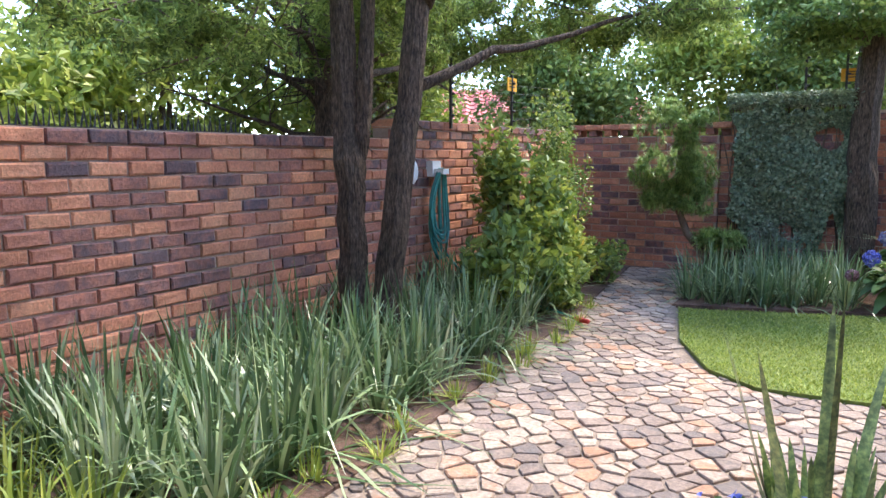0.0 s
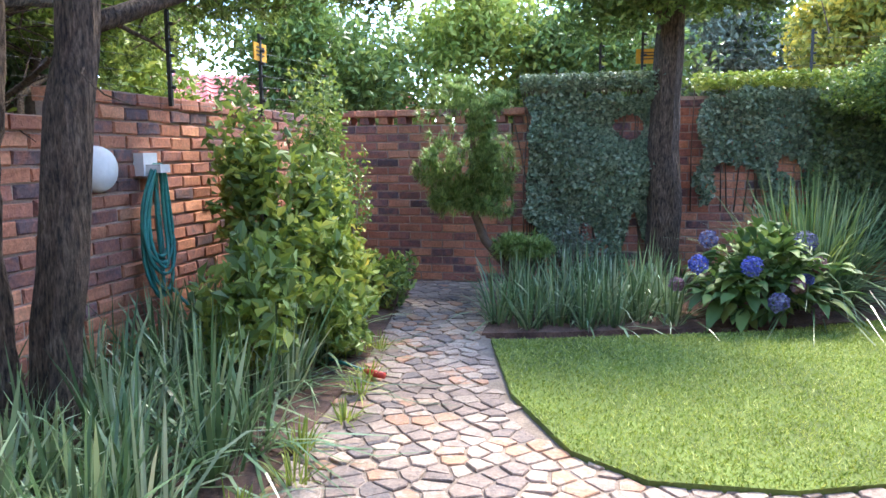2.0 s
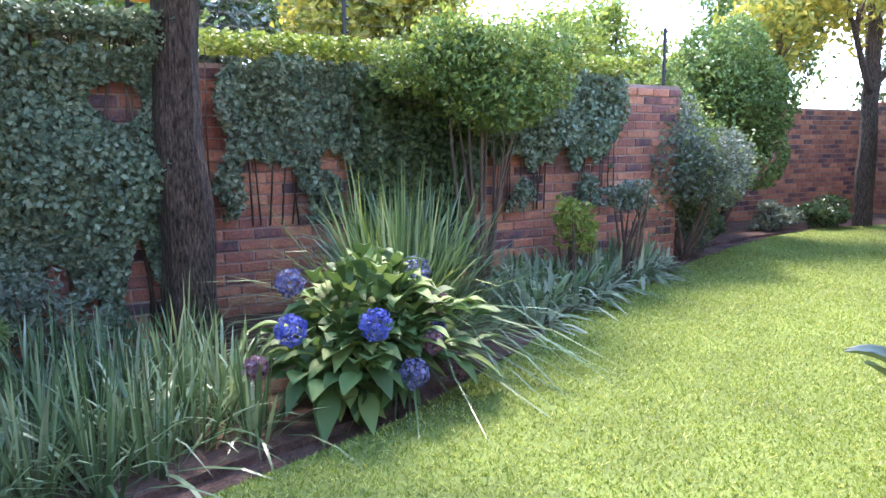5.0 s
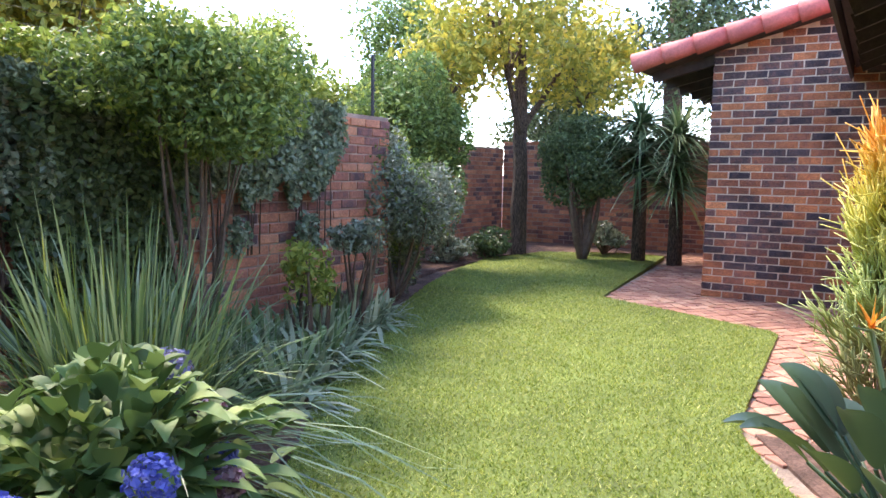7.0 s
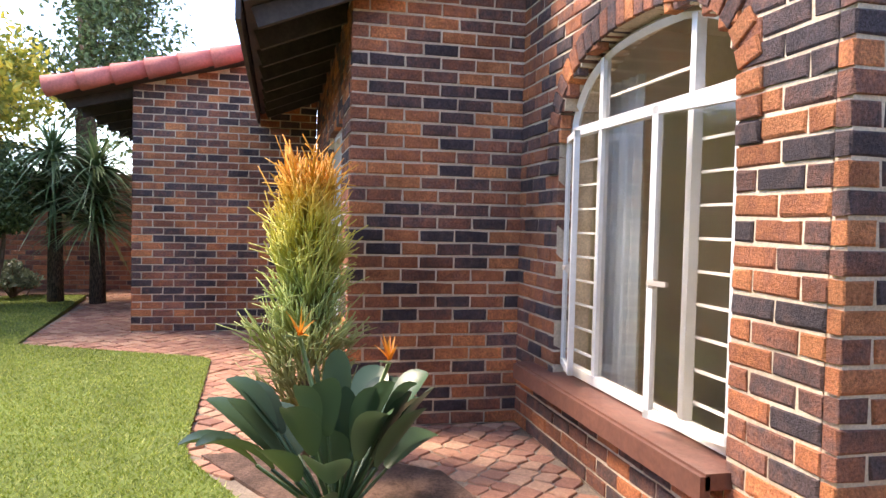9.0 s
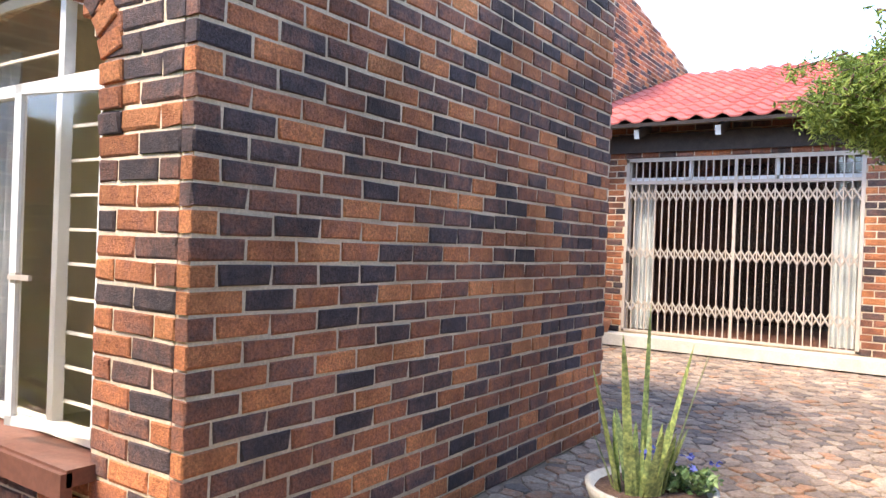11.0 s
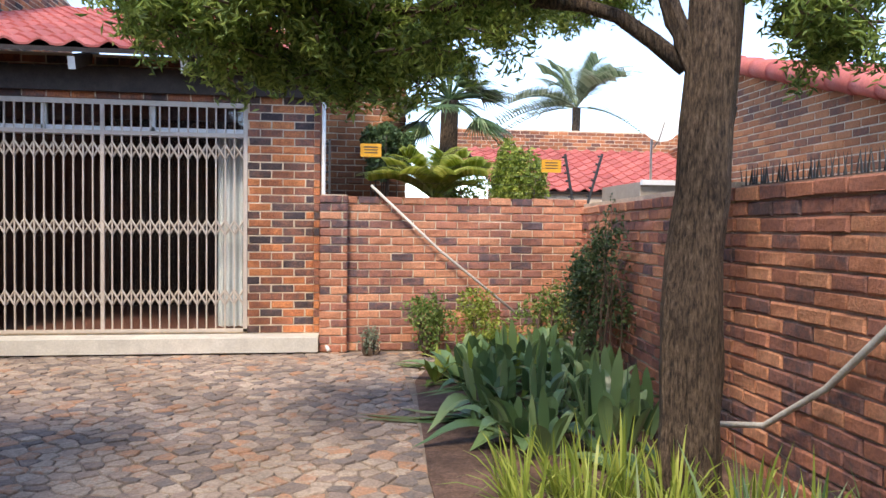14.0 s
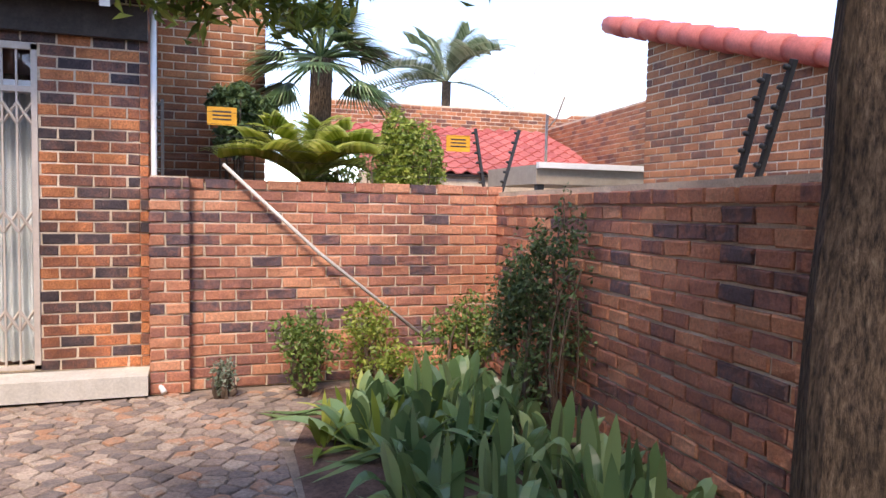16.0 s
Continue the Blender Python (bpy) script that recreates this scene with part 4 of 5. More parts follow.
tree("cedar_tree", "twin-stemmed cedar with dark furrowed bark and drooping sprays", "tree",
     [[(-2.46, 3.2, -.03), (-2.5, 3.22, .8), (-2.56, 3.25, 1.7), (-2.62, 3.25, 3.4)], [(-2.32, 3.32, -.03), (-2.24, 3.36, .9), (-2.14, 3.45, 1.9), (-2.02, 3.5, 3.4)], [(-2.5, 3.26, 1.2), (-2.44, 3.3, 1.7), (-2.36, 3.3, 3.3)]],
     [.105, .1, .06],
     [([(-2.14, 3.45, 1.85), (-1.8, 3.9, 2.1), (-1.5, 4.4, 2.25), (-1.0, 5.0, 2.5)], .045), ([(-2.6, 3.25, 2.2), (-3.1, 3.8, 2.3), (-3.6, 4.4, 2.3)], .04), ([(-2.05, 3.5, 2.4), (-1.5, 3.0, 2.8)], .04), ([(-2.6, 3.2, 2.5), (-2.9, 2.4, 2.6), (-3.0, 1.8, 2.5)], .04), ([(-2.5, 3.4, 1.95), (-2.7, 4.2, 2.1), (-2.9, 5.2, 2.0)], .03)],
     CEDAR, [((-2.0, 4.9, 2.75), (1.6, 1.4, .6), .3), ((-3.5, 3.6, 2.6), (1.2, 1.6, .7), .27), ((-.9, 5.2, 2.7), (1.1, 1.2, .45), .2), ((-3.4, 5.4, 2.3), (.9, 1.0, .45), .1), ((-2.3, 2.4, 2.85), (1.3, 1.1, .45), .13), ((-3.3, 2.3, 2.3), (.8, 1.1, .4), .12), ((-3.9, 4.6, 2.3), (.8, 1.0, .5), .1)], 66000, .06, True, 1)
tree("cedar_tree", "cedar with a thick leaning furrowed trunk in the bed", "tree",
     [[(-2.27, -.4, -.03), (-2.28, -.42, .7), (-2.34, -.45, 1.6), (-2.44, -.5, 2.6), (-2.5, -.55, 3.6)], [(-2.33, -.45, 1.95), (-2.2, -.55, 2.35), (-2.05, -.65, 3.2)]], [.135, .05],
     [([(-2.28, -.5, 2.05), (-1.9, -.7, 2.35), (-1.4, -.9, 2.42), (-.5, -1.1, 2.35)], .045), ([(-2.4, -.5, 2.3), (-2.8, -1.3, 2.6), (-3.1, -2.0, 2.5)], .04), ([(-2.1, -.6, 2.5), (-1.5, -.2, 2.7), (-1.0, .2, 2.8)], .04)],
     CEDAR, [((-.3, -1.1, 2.4), (.75, .7, .52), .3), ((-1.2, -1.0, 2.55), (.9, .8, .42), .24), ((-2.2, -1.5, 2.75), (1.0, 1.0, .5), .14), ((-1.2, .1, 2.75), (1.2, .7, .4), .22), ((-2.9, -.3, 2.5), (.5, .6, .5), .1), ((-1.0, -1.2, 2.2), (.45, .25, .2), .06)], 64000, .058, True, 5)
tree("garden_tree", "straight dark-trunked tree before the ivy wall", "tree",
     [[(.53, 8.0, -.03), (.52, 8.0, .8), (.5, 8.0, 1.7), (.58, 8.02, 3.4)]], [.155],
     [([(.66, 8.05, 2.8), (.2, 7.8, 3.1), (-.3, 7.5, 3.3)], .05), ([(.68, 8.05, 2.85), (1.2, 7.7, 3.1), (1.8, 7.4, 3.3)], .05)],
     MID, [((.4, 7.7, 2.85), (1.5, 1.1, .5), .7), ((1.3, 7.6, 2.9), (.9, .8, .45), .3)], 14000, .075, False, 9)
tree("maple_tree", "tree turning autumn yellow behind the lawn", "tree",
     [[(11.0, 9.9, -.03), (11.0, 9.9, 1.2), (11.05, 9.95, 2.4), (11.1, 10, 3.6)]], [.13],
     [([(11.0, 9.9, 2.0), (10.4, 9.9, 3.0), (9.8, 10, 3.9)], .06), ([(11.0, 9.9, 2.1), (11.6, 9.5, 3.1), (12, 9.2, 3.8)], .06)],
     GOLD, [((10.6, 10, 4.1), (2.5, 1.7, 2.0), .6), ((11.8, 9.2, 3.2), (1.2, 1.2, 1.1), .25), ((9.4, 10.4, 3.0), (1.0, 1, .9), .15)], 10000, .13, False, 12)
tree("dark_conifer", "tall dark conifer beyond the garden wall", "tree", [[(15, 8.4, -.03), (15, 8.4, 3), (15, 8.4, 6)]], [.2], [], DEEP, [((15, 8.4, 4.8), (1.7, 1.7, 2.6), 1)], 9000, .13, False, 13)


def bare_tree(at, h):
    """A leafless, much-forked tree."""
    g_ = np.random.default_rng(77)
    th = thing("bare_tree", "dark leafless tree with a tangle of thin branches beyond the wall", "tree", at=at)
    put("trunk", Bits().tube([(0, 0, -.05), (.03, .02, h * .4), (-.02, .05, h * .7), (.05, 0, h)], [.13, .11, .08, .04], 9).mesh("trunk", BARK, True), th)
    for i in range(18):
        b = Bits()
        z = h * g_.uniform(.4, .9)
        a = g_.uniform(0, 6.283)
        d = np.array((math.cos(a), math.sin(a), g_.uniform(.15, .8)))
        L = g_.uniform(.7, 1.4)
        p = np.array((0, .03, z)) + d * L * np.linspace(0, 1, 7)[:, None] + np.cumsum(g_.normal(0, .05, (7, 3)), 0)
        p[0] = (0, .03, z)
        b.tube(p, np.linspace(.03, .007, 7), 5)
        for _ in range(12):
            k = g_.integers(1, 7)
            e = d * .5 + g_.normal(0, .8, 3) + (0, 0, -.15)
            q = p[k] + e * g_.uniform(.15, .4) * np.linspace(0, 1, 4)[:, None] + np.cumsum(g_.normal(0, .025, (4, 3)), 0)
            q[0] = p[k]
            b.tube(q, [.008, .006, .004, .002], 4)
        put("branch", b.mesh("branch", BARK, True), th)


bare_tree((-3.55, 4.15, -.03), 3.4)


def pine():
    th = thing("cloud_pine", "small pine trained into twisted cloud tufts on a bare stem", "tree", at=(-.78, 7.2, 0))
    line = [(0, 0, -.02), (-.08, .0, .3), (-.3, .02, .55), (-.42, .03, .85), (-.4, .03, 1.3), (-.42, .03, 1.75)]
    put("trunk", Bits().tube(line, np.linspace(.05, .025, 6), 8).mesh("trunk", TWIG, True), th)
    for c, r in (((-.42, 0, 1.68), (.4, .36, .34)), ((-.58, 0, 1.22), (.36, .32, .32)), ((-.28, 0, 1.32), (.28, .26, .26)), ((-.24, -.05, .98), (.28, .24, .2)), ((-.62, 0, .95), (.22, .22, .18)), ((.02, -.05, .5), (.28, .2, .14))):
        n = 150
        cen = blob_points(n, c, r, 8, .7, int(abs(c[2]) * 100))
        k = np.repeat(np.arange(n), 44)
        d = RNG.normal(0, 1, (len(k), 3)) + (cen[k] - np.array(c)) * 3 + (0, 0, .5)
        d /= np.linalg.norm(d, axis=1)[:, None]
        v, f = ribbons(cen[k], d, RNG.uniform(.05, .1, len(k)), np.full(len(k), .013), np.full(len(k), .2), 1, "spike")
        put("needle_tuft", mesh_of("needle_tuft", v, f, PINE), th)


pine()

# ---- shrubs and borders ----
shrub("yellow_shrub", "tall thin yellow-green shrub against the brick wall", "shrub", (-2.25, 5.5, .85), (.4, .6, .85), 2600, .095, LIME, 21, extra=(MID, 1500))
shrub("yellow_shrub", "tall airy shrub with small glossy leaves", "shrub", (-2.35, 6.6, 1.05), (.36, .6, 1.0), 3800, .05, MID, 22, extra=(LIME, 1200))
shrub("leafy_shrub", "low bush with yellowing leaves beside the path", "shrub", (-1.95, 5.75, .4), (.38, .6, .42), 1500, .085, LIME, 23, extra=(GOLD, 300))
shrub("leafy_shrub", "low bush with yellowing leaves beside the path", "shrub", (-2.05, 4.9, .32), (.4, .45, .35), 900, .1, MID, 24)
shrub("leafy_shrub", "low leafy bush spilling towards the path", "shrub", (-1.9, 6.7, .28), (.32, .5, .3), 1100, .07, MID, 25, extra=(LIME, 400))
shrub("leafy_shrub", "low leafy bush spilling towards the path", "shrub", (-1.75, 5.2, .25), (.3, .5, .28), 1000, .075, MID, 26, extra=(LIME, 400))
shrub("leafy_shrub", "airy bush with broad yellow-green leaves below the hose", "shrub", (-1.98, 4.5, .42), (.36, .5, .5), 900, .11, LIME, 27, hollow=.3, stem=.012, extra=(MID, 500))
shrub("leafy_shrub", "airy bush with broad green leaves beside the path", "shrub", (-1.9, 5.2, .5), (.34, .45, .55), 900, .1, MID, 28, hollow=.3, stem=.012, extra=(LIME, 500))
shrub("round_tree", "dense rounded evergreen shrub on bare stems", "shrub", (2.88, 8.3, 1.9), (.8, .55, .52), 17000, .05, MID, 30, 20, .022, 1.3, extra=(LIME, 3500))
shrub("golden_bush", "small bush with yellow-green leaves", "shrub", (3.75, 8.2, .6), (.25, .22, .32), 500, .07, LIME, 31)
shrub("standard_bush", "small standard bush on a thin stem", "shrub", (4.5, 8.35, .85), (.35, .3, .16), 900, .06, SILVER, 32, height0=.6)
shrub("grey_bush", "large airy bush with small grey-green leaves", "shrub", (6.0, 9.0, .85), (.85, .7, 1.0), 22000, .055, SILVER, 33, extra=(MID, 2000))
shrub("grey_bush", "tall airy bush with pale yellow-green tips", "shrub", (6.5, 9.8, 1.2), (.65, .6, 1.15), 12000, .06, MID, 34, extra=(LIME, 2500))
shrub("clipped_bush", "large clipped dome of dark green leaves", "shrub", (8.2, 10.4, 1.85), (1.25, .9, 1.3), 42000, .075, MID, 35, 26, .06, hollow=.75)
shrub("conifer_ball", "round clipped dark green conifer on a stem", "shrub", (11.0, 8.75, 1.55), (.85, .8, .75), 24000, .065, DEEP, 36, 24, .07, .8, .7)
shrub("low_bush", "low bush with pale variegated leaves", "shrub", (9.3, 10.25, .2), (.55, .35, .25), 1300, .08, SILVER, 37)
shrub("low_bush", "low dark bush in the far border", "shrub", (12.0, 8.7, .3), (.6, .45, .32), 1300, .09, SILVER, 38)
shrub("low_bush", "low dark bush in the far border", "shrub", (10.3, 10.1, .25), (.55, .4, .3), 1300, .09, DEEP, 39)
shrub("low_bush", "low dark glossy bush under taller shrubs", "shrub", (7.2, 10.0, .35), (.7, .4, .4), 2200, .09, DEEP, 40)
shrub("corner_bush", "small-leaved bush below the sunlit wall", "shrub", (-1.55, -4.5, .32), (.32, .28, .34), 1300, .045, MID, 41)
shrub("corner_bush", "small-leaved bush below the sunlit wall", "shrub", (-2.1, -4.5, .35), (.34, .28, .36), 1300, .045, LIME, 42)
shrub("corner_bush", "small-leaved bush in the wall corner", "shrub", (-2.7, -4.35, .38), (.36, .3, .4), 1800, .045, MID, 43)
shrub("climber_bush", "dark small-leaved climber leaning on the brick wall", "shrub", (-2.85, -3.35, .6), (.28, .6, .7), 3400, .042, DEEP, 44, hollow=.2)
shrub("grey_tuft", "small grey-green tuft beside the pier", "shrub", (-.98, -4.62, .14), (.14, .12, .16), 400, .035, SILVER, 45)
shrub("wall_climber", "thin climber stems and leaves on the brick wall", "shrub", (-2.86, -3.0, 1.15), (.1, .35, .45), 500, .04, DEEP, 46, stem=.008)


def scatter(poly, n, gap, seed):
    g_ = np.random.default_rng(seed)
    px, py = zip(*poly)
    out = []
    for _ in range(6000):
        q = (g_.uniform(min(px), max(px)), g_.uniform(min(py), max(py)))
        if in_poly(np.array([q[0]]), np.array([q[1]]), poly)[0] and all((q[0] - r[0]) ** 2 + (q[1] - r[1]) ** 2 > gap * gap for r in out):
            out.append(q)
        if len(out) >= n:
            break
    return out


def many(kind, label, group, poly, count, gap, seed, **kw):
    """Several clumps of a kind, built thrice and copied with a turn."""
    pts = scatter(poly, count, gap, seed)
    made = []
    for i, (x, y) in enumerate(pts):
        if i < 3:
            made.append(clump(kind, label, (x, y, 0), group=group, **kw))
        else:
            c = copy_thing(made[i % 3], pose(x, y, 0, 0, 0, float(RNG.uniform(0, 360))))
            c.scale = (1, 1, float(RNG.uniform(.8, 1.12)))


many("agapanthus", "clump of arching grey-green strap leaves", "wall border clumps", [(-2.65, 5.3), (-1.75, 5.3), (-1.6, 3.8), (-1.4, 2), (-1.35, .7), (-2.65, .7)], 54, .26, 3, n=52, length=.76, width=.021, mat=AGAP, lean=.6, droop=.95)
many("agapanthus", "clump of arching pale strap leaves", "wall border clumps", [(-2.55, 4.6), (-1.65, 4.6), (-1.45, 2), (-1.4, .7), (-2.55, .7)], 16, .42, 4, n=30, length=.68, width=.02, mat=AGAP_PALE, lean=.5, droop=.9)
many("agapanthus", "clump of upright green strap leaves", "path corner clumps", [(-.88, 7.4), (-.85, 6.12), (-.2, 6.25), (.5, 6.5), (.5, 7.5)], 32, .22, 5, n=46, length=.64, width=.019, mat=AGAP, lean=.48, droop=.85)
many("agapanthus", "clump of upright pale strap leaves", "path corner clumps", [(-.8, 7.2), (-.75, 6.5), (-.2, 6.5), (.4, 6.75), (.4, 7.3)], 7, .4, 15, n=24, length=.6, width=.018, mat=AGAP_PALE, lean=.42, droop=.8)
many("clivia", "clump of arching glossy strap leaves", "lawn border clumps", [(2.75, 7.4), (3.9, 8.0), (5.3, 8.55), (5.2, 8.75), (3.4, 8.6), (2.8, 8.0)], 36, .2, 6, n=34, length=.52, width=.042, mat=AGAP_PALE, lean=.85, droop=1.2)
many("clivia", "clump of arching dark strap leaves", "lawn border clumps", [(2.75, 7.45), (3.9, 8.05), (5.3, 8.6), (5.2, 8.8), (3.4, 8.7), (2.8, 8.1)], 20, .24, 16, n=30, length=.5, width=.046, mat=GLOSSY, lean=.8, droop=1.2)
clump("fountain_grass", "large fountain of long arching green grass leaves", (1.72, 7.45, 0), 820, 1.35, .018, AGAP, .3, .55, .9)
clump("fountain_grass", "fountain of long upright light green grass leaves", (1.7, 7.6, 0), 240, 1.2, .015, LIME, .25, .5, .8)
many("aspidistra", "clump of broad glossy dark green leaves", "corner bed leaves", [(-2.65, -1.3), (-1.75, -1.2), (-1.65, -2.8), (-1.7, -3.7), (-2.75, -3.9)], 28, .27, 8, n=13, length=.6, width=.15, mat=GLOSSY, spread=.14, lean=.75, droop=1.15, shape="lance", fold=.2, seg=8)
many("aspidistra", "clump of paler yellow-edged broad leaves", "corner bed leaves", [(-2.2, -2.8), (-1.5, -2.9), (-1.45, -3.6), (-2.3, -4.0)], 7, .34, 9, n=14, length=.42, width=.075, mat=LIME, spread=.1, lean=.6, droop=.9, shape="lance", fold=.12, seg=5)
many("daylily", "tuft of light green grassy leaves under the tree", "tree bed tufts", [(-2.6, .6), (-1.5, .6), (-1.45, -.6), (-2.2, -.7)], 18, .26, 10, n=46, length=.5, width=.016, mat=LIME, spread=.1, lean=.45, droop=.8)
many("agapanthus", "tuft of low grass at the path edge", "path edge tufts", [(-1.55, 5.4), (-1.35, 5.4), (-1.1, 1), (-1.3, 1)], 12, .3, 17, n=36, length=.2, width=.01, mat=LIME, spread=.07, lean=.6, droop=.7)


def ivy(label, x0, x1, y, z0, z1, n, seed, thick=.22, mat=IVY, size=.06, taper=0.0):
    th = thing("ivy_curtain", label, "ivy")
    g_ = np.random.default_rng(seed)
    m = n * 3
    x, z = g_.uniform(x0, x1, m), z0 + (z1 - z0) * g_.uniform(0, 1, m) ** .75
    edge = np.array([noise.noise((q * 1.7, seed, 0)) for q in x]) * .35 + np.array([noise.noise((q * 6, seed, 3)) for q in x]) * .2
    dens = np.array([noise.noise((q * 2.6, w * 2.2, seed)) for q, w in zip(x, z)])
    low = z0 + (z1 - z0) * (.3 + edge + taper)
    rim = np.array([noise.noise((q * 3.1, seed, 8)) for q in x]) * .12 + np.array([noise.noise((q * 11, seed, 9)) for q in x]) * .06
    side = np.array([noise.noise((w * 3.4, seed, 12)) for w in z]) * .14 + .07
    inside = (z < z1 - .06 + rim) & (x > x0 + side) & (x < x1 - side * .8)
    keep = inside & ((z > low) & (dens > -.5) | (dens > .28))
    x, z, dens = x[keep][:n], z[keep][:n], dens[keep][:n]
    k = len(x)
    bulge = thick * (.35 + .65 * np.clip((z - z0) / (z1 - z0), 0, 1)) * (.8 + dens)
    p = np.stack([x, y - .02 - bulge * g_.uniform(.2, 1, k), z], 1)
    v, f = leaves(p, size, 0, .75, np.tile((0, -1.3, .5), (k, 1)))
    put("leaves", mesh_of("leaves", v, f, mat), th)
    top = np.stack([g_.uniform(x0, x1, n // 3), y + g_.uniform(-thick, .25, n // 3), z1 + g_.uniform(-.03, .12, n // 3)], 1)
    v, f = leaves(top, size, 1.5, .75)
    put("top_leaves", mesh_of("top_leaves", v, f, LIME if mat is IVY and thick < .25 else mat), th)
    b = Bits()
    for _ in range(40):
        q = g_.uniform(x0, x1)
        b.tube([(q, y - .01, z0), (q + g_.normal(0, .05), y - .03, (z0 + z1) / 2), (q + g_.normal(0, .12), y - .05, z1)], [.008, .006, .004], 4)
    put("vine_stem", b.mesh("vine_stem", TWIG, True), th, kind="stuff")


ivy("dense curtain of small grey-green ivy over the wall", -.85, .5, 8.18, .15, 1.95, 20000, 3, .3, IVY, .042, -.15)
ivy("dark ivy hanging over the top of the garden wall", .85, 4.9, 8.88, .7, 2.0, 22000, 5, .24, IVY, .05, .1)
ivy("dark leafy mass of ivy beside the round shrub", 1.9, 3.1, 8.85, .2, 1.7, 7000, 6, .3, DEEP, .06, -.2)
shrub("vine", "pale grey-green climber at the foot of the ivy", "shrub", (-.25, 7.75, .5), (.28, .2, .5), 900, .05, SILVER, 47)


def hydrangea():
    th = thing("hydrangea", "rounded hydrangea bush with blue and faded pink flower heads", "shrub", at=(1.13, 6.78, 0))
    p = blob_points(560, (0, 0, .36), (.54, .44, .38), 14, .65, 51)
    p = p[p[:, 2] > .05]
    d = (p - np.array((0, 0, .2))) * 2.5 + RNG.normal(0, .45, p.shape) + (0, 0, .25)
    d /= np.linalg.norm(d, axis=1)[:, None]
    n = len(p)
    v, f = ribbons(p, d, RNG.uniform(.12, .19, n), RNG.uniform(.1, .15, n), RNG.uniform(.4, 1.1, n), 6, "lance", .16)
    v[:, 2] = np.maximum(v[:, 2], .015)
    put("leaves", mesh_of("leaves", v, f, BROAD, True), th)
    for e in p[:14] * .85:
        b = Bits()
        branch_tubes(b, (0, 0, -.02), [e], .014, .006)
        put("stem", b.mesh("stem", TWIG, True), th)
    for c, mat, r in (((-.1, -.34, .43), BLUE, .085), ((-.42, -.22, .42), BLUE, .08), ((.34, .1, .54), DUSTBLUE, .1), ((.4, -.02, .4), DUSTY, .07), ((.07, -.36, .2), DUSTBLUE, .08), ((.38, -.2, .12), DUSTY, .07), ((.2, -.3, .3), DUSTY, .06), ((-.32, .05, .56), DUSTBLUE, .08), ((-.55, -.15, .26), DUSTY, .06), ((.28, -.2, .33), BLUE, .05)):
        c = (c[0] * 1.1, c[1] * 1.22, c[2] * 1.1 + .02)
        e = RNG.normal(0, 1, (260, 3))
        e /= np.linalg.norm(e, axis=1)[:, None]
        v, f = leaves(np.array(c) + e * r * .88 * RNG.uniform(.8, 1.05, (260, 1)), .026, 0, .9, e * 2)
        put("flower_head", mesh_of("flower_head", v, f, mat), th)


hydrangea()


def strelitzia():
    th = thing("strelitzia", "crane flower clump with broad blue-green paddle leaves and orange blooms", "plant", at=(2.75, 4.5, 0))
    n = 40
    a = RNG.uniform(0, 6.283, n)
    ln = RNG.uniform(.1, .95, n)
    d = np.stack([np.cos(a) * np.sin(ln), np.sin(a) * np.sin(ln), np.cos(ln)], 1)
    st_ = RNG.uniform(.22, .5, n)
    b = Bits()
    tips = []
    for i in range(n):
        q = d[i] * st_[i]
        tips.append(q)
        put("stalk", Bits().tube([(0, 0, 0), q * .5 + (0, 0, .02), q], [.012, .01, .008], 5).mesh("stalk", CRANE, True), th)
    for i in range(n):
        v, f = ribbons(np.array(tips[i:i + 1]), d[i:i + 1], RNG.uniform(.3, .42, 1), RNG.uniform(.14, .19, 1), RNG.uniform(.15, .6, 1), 8, "paddle", .22)
        put("leaf", mesh_of("leaf", v, f, CRANE, True), th)
    for x, y, z in ((.12, .16, .86), (.05, -.22, .76)):
        fl = put("flower_stem", Bits().tube([(0, 0, 0), (x * .5, y * .5, z * .6), (x, y, z - .05), (x - .12, y + .06, z - .02)], [.012, .011, .01, .004], 6).mesh("flower_stem", AGAP, True), th)
        dd = RNG.normal(0, .45, (9, 3)) + (0, 0, 1)
        dd /= np.linalg.norm(dd, axis=1)[:, None]
        v, f = ribbons(np.tile((x, y, z - .04), (9, 1)), dd, RNG.uniform(.09, .15, 9), np.full(9, .022), np.full(9, .2), 3, "spike", .2)
        put("petals", mesh_of("petals", v, f, ORANGE), fl, "bright orange petals")


strelitzia()


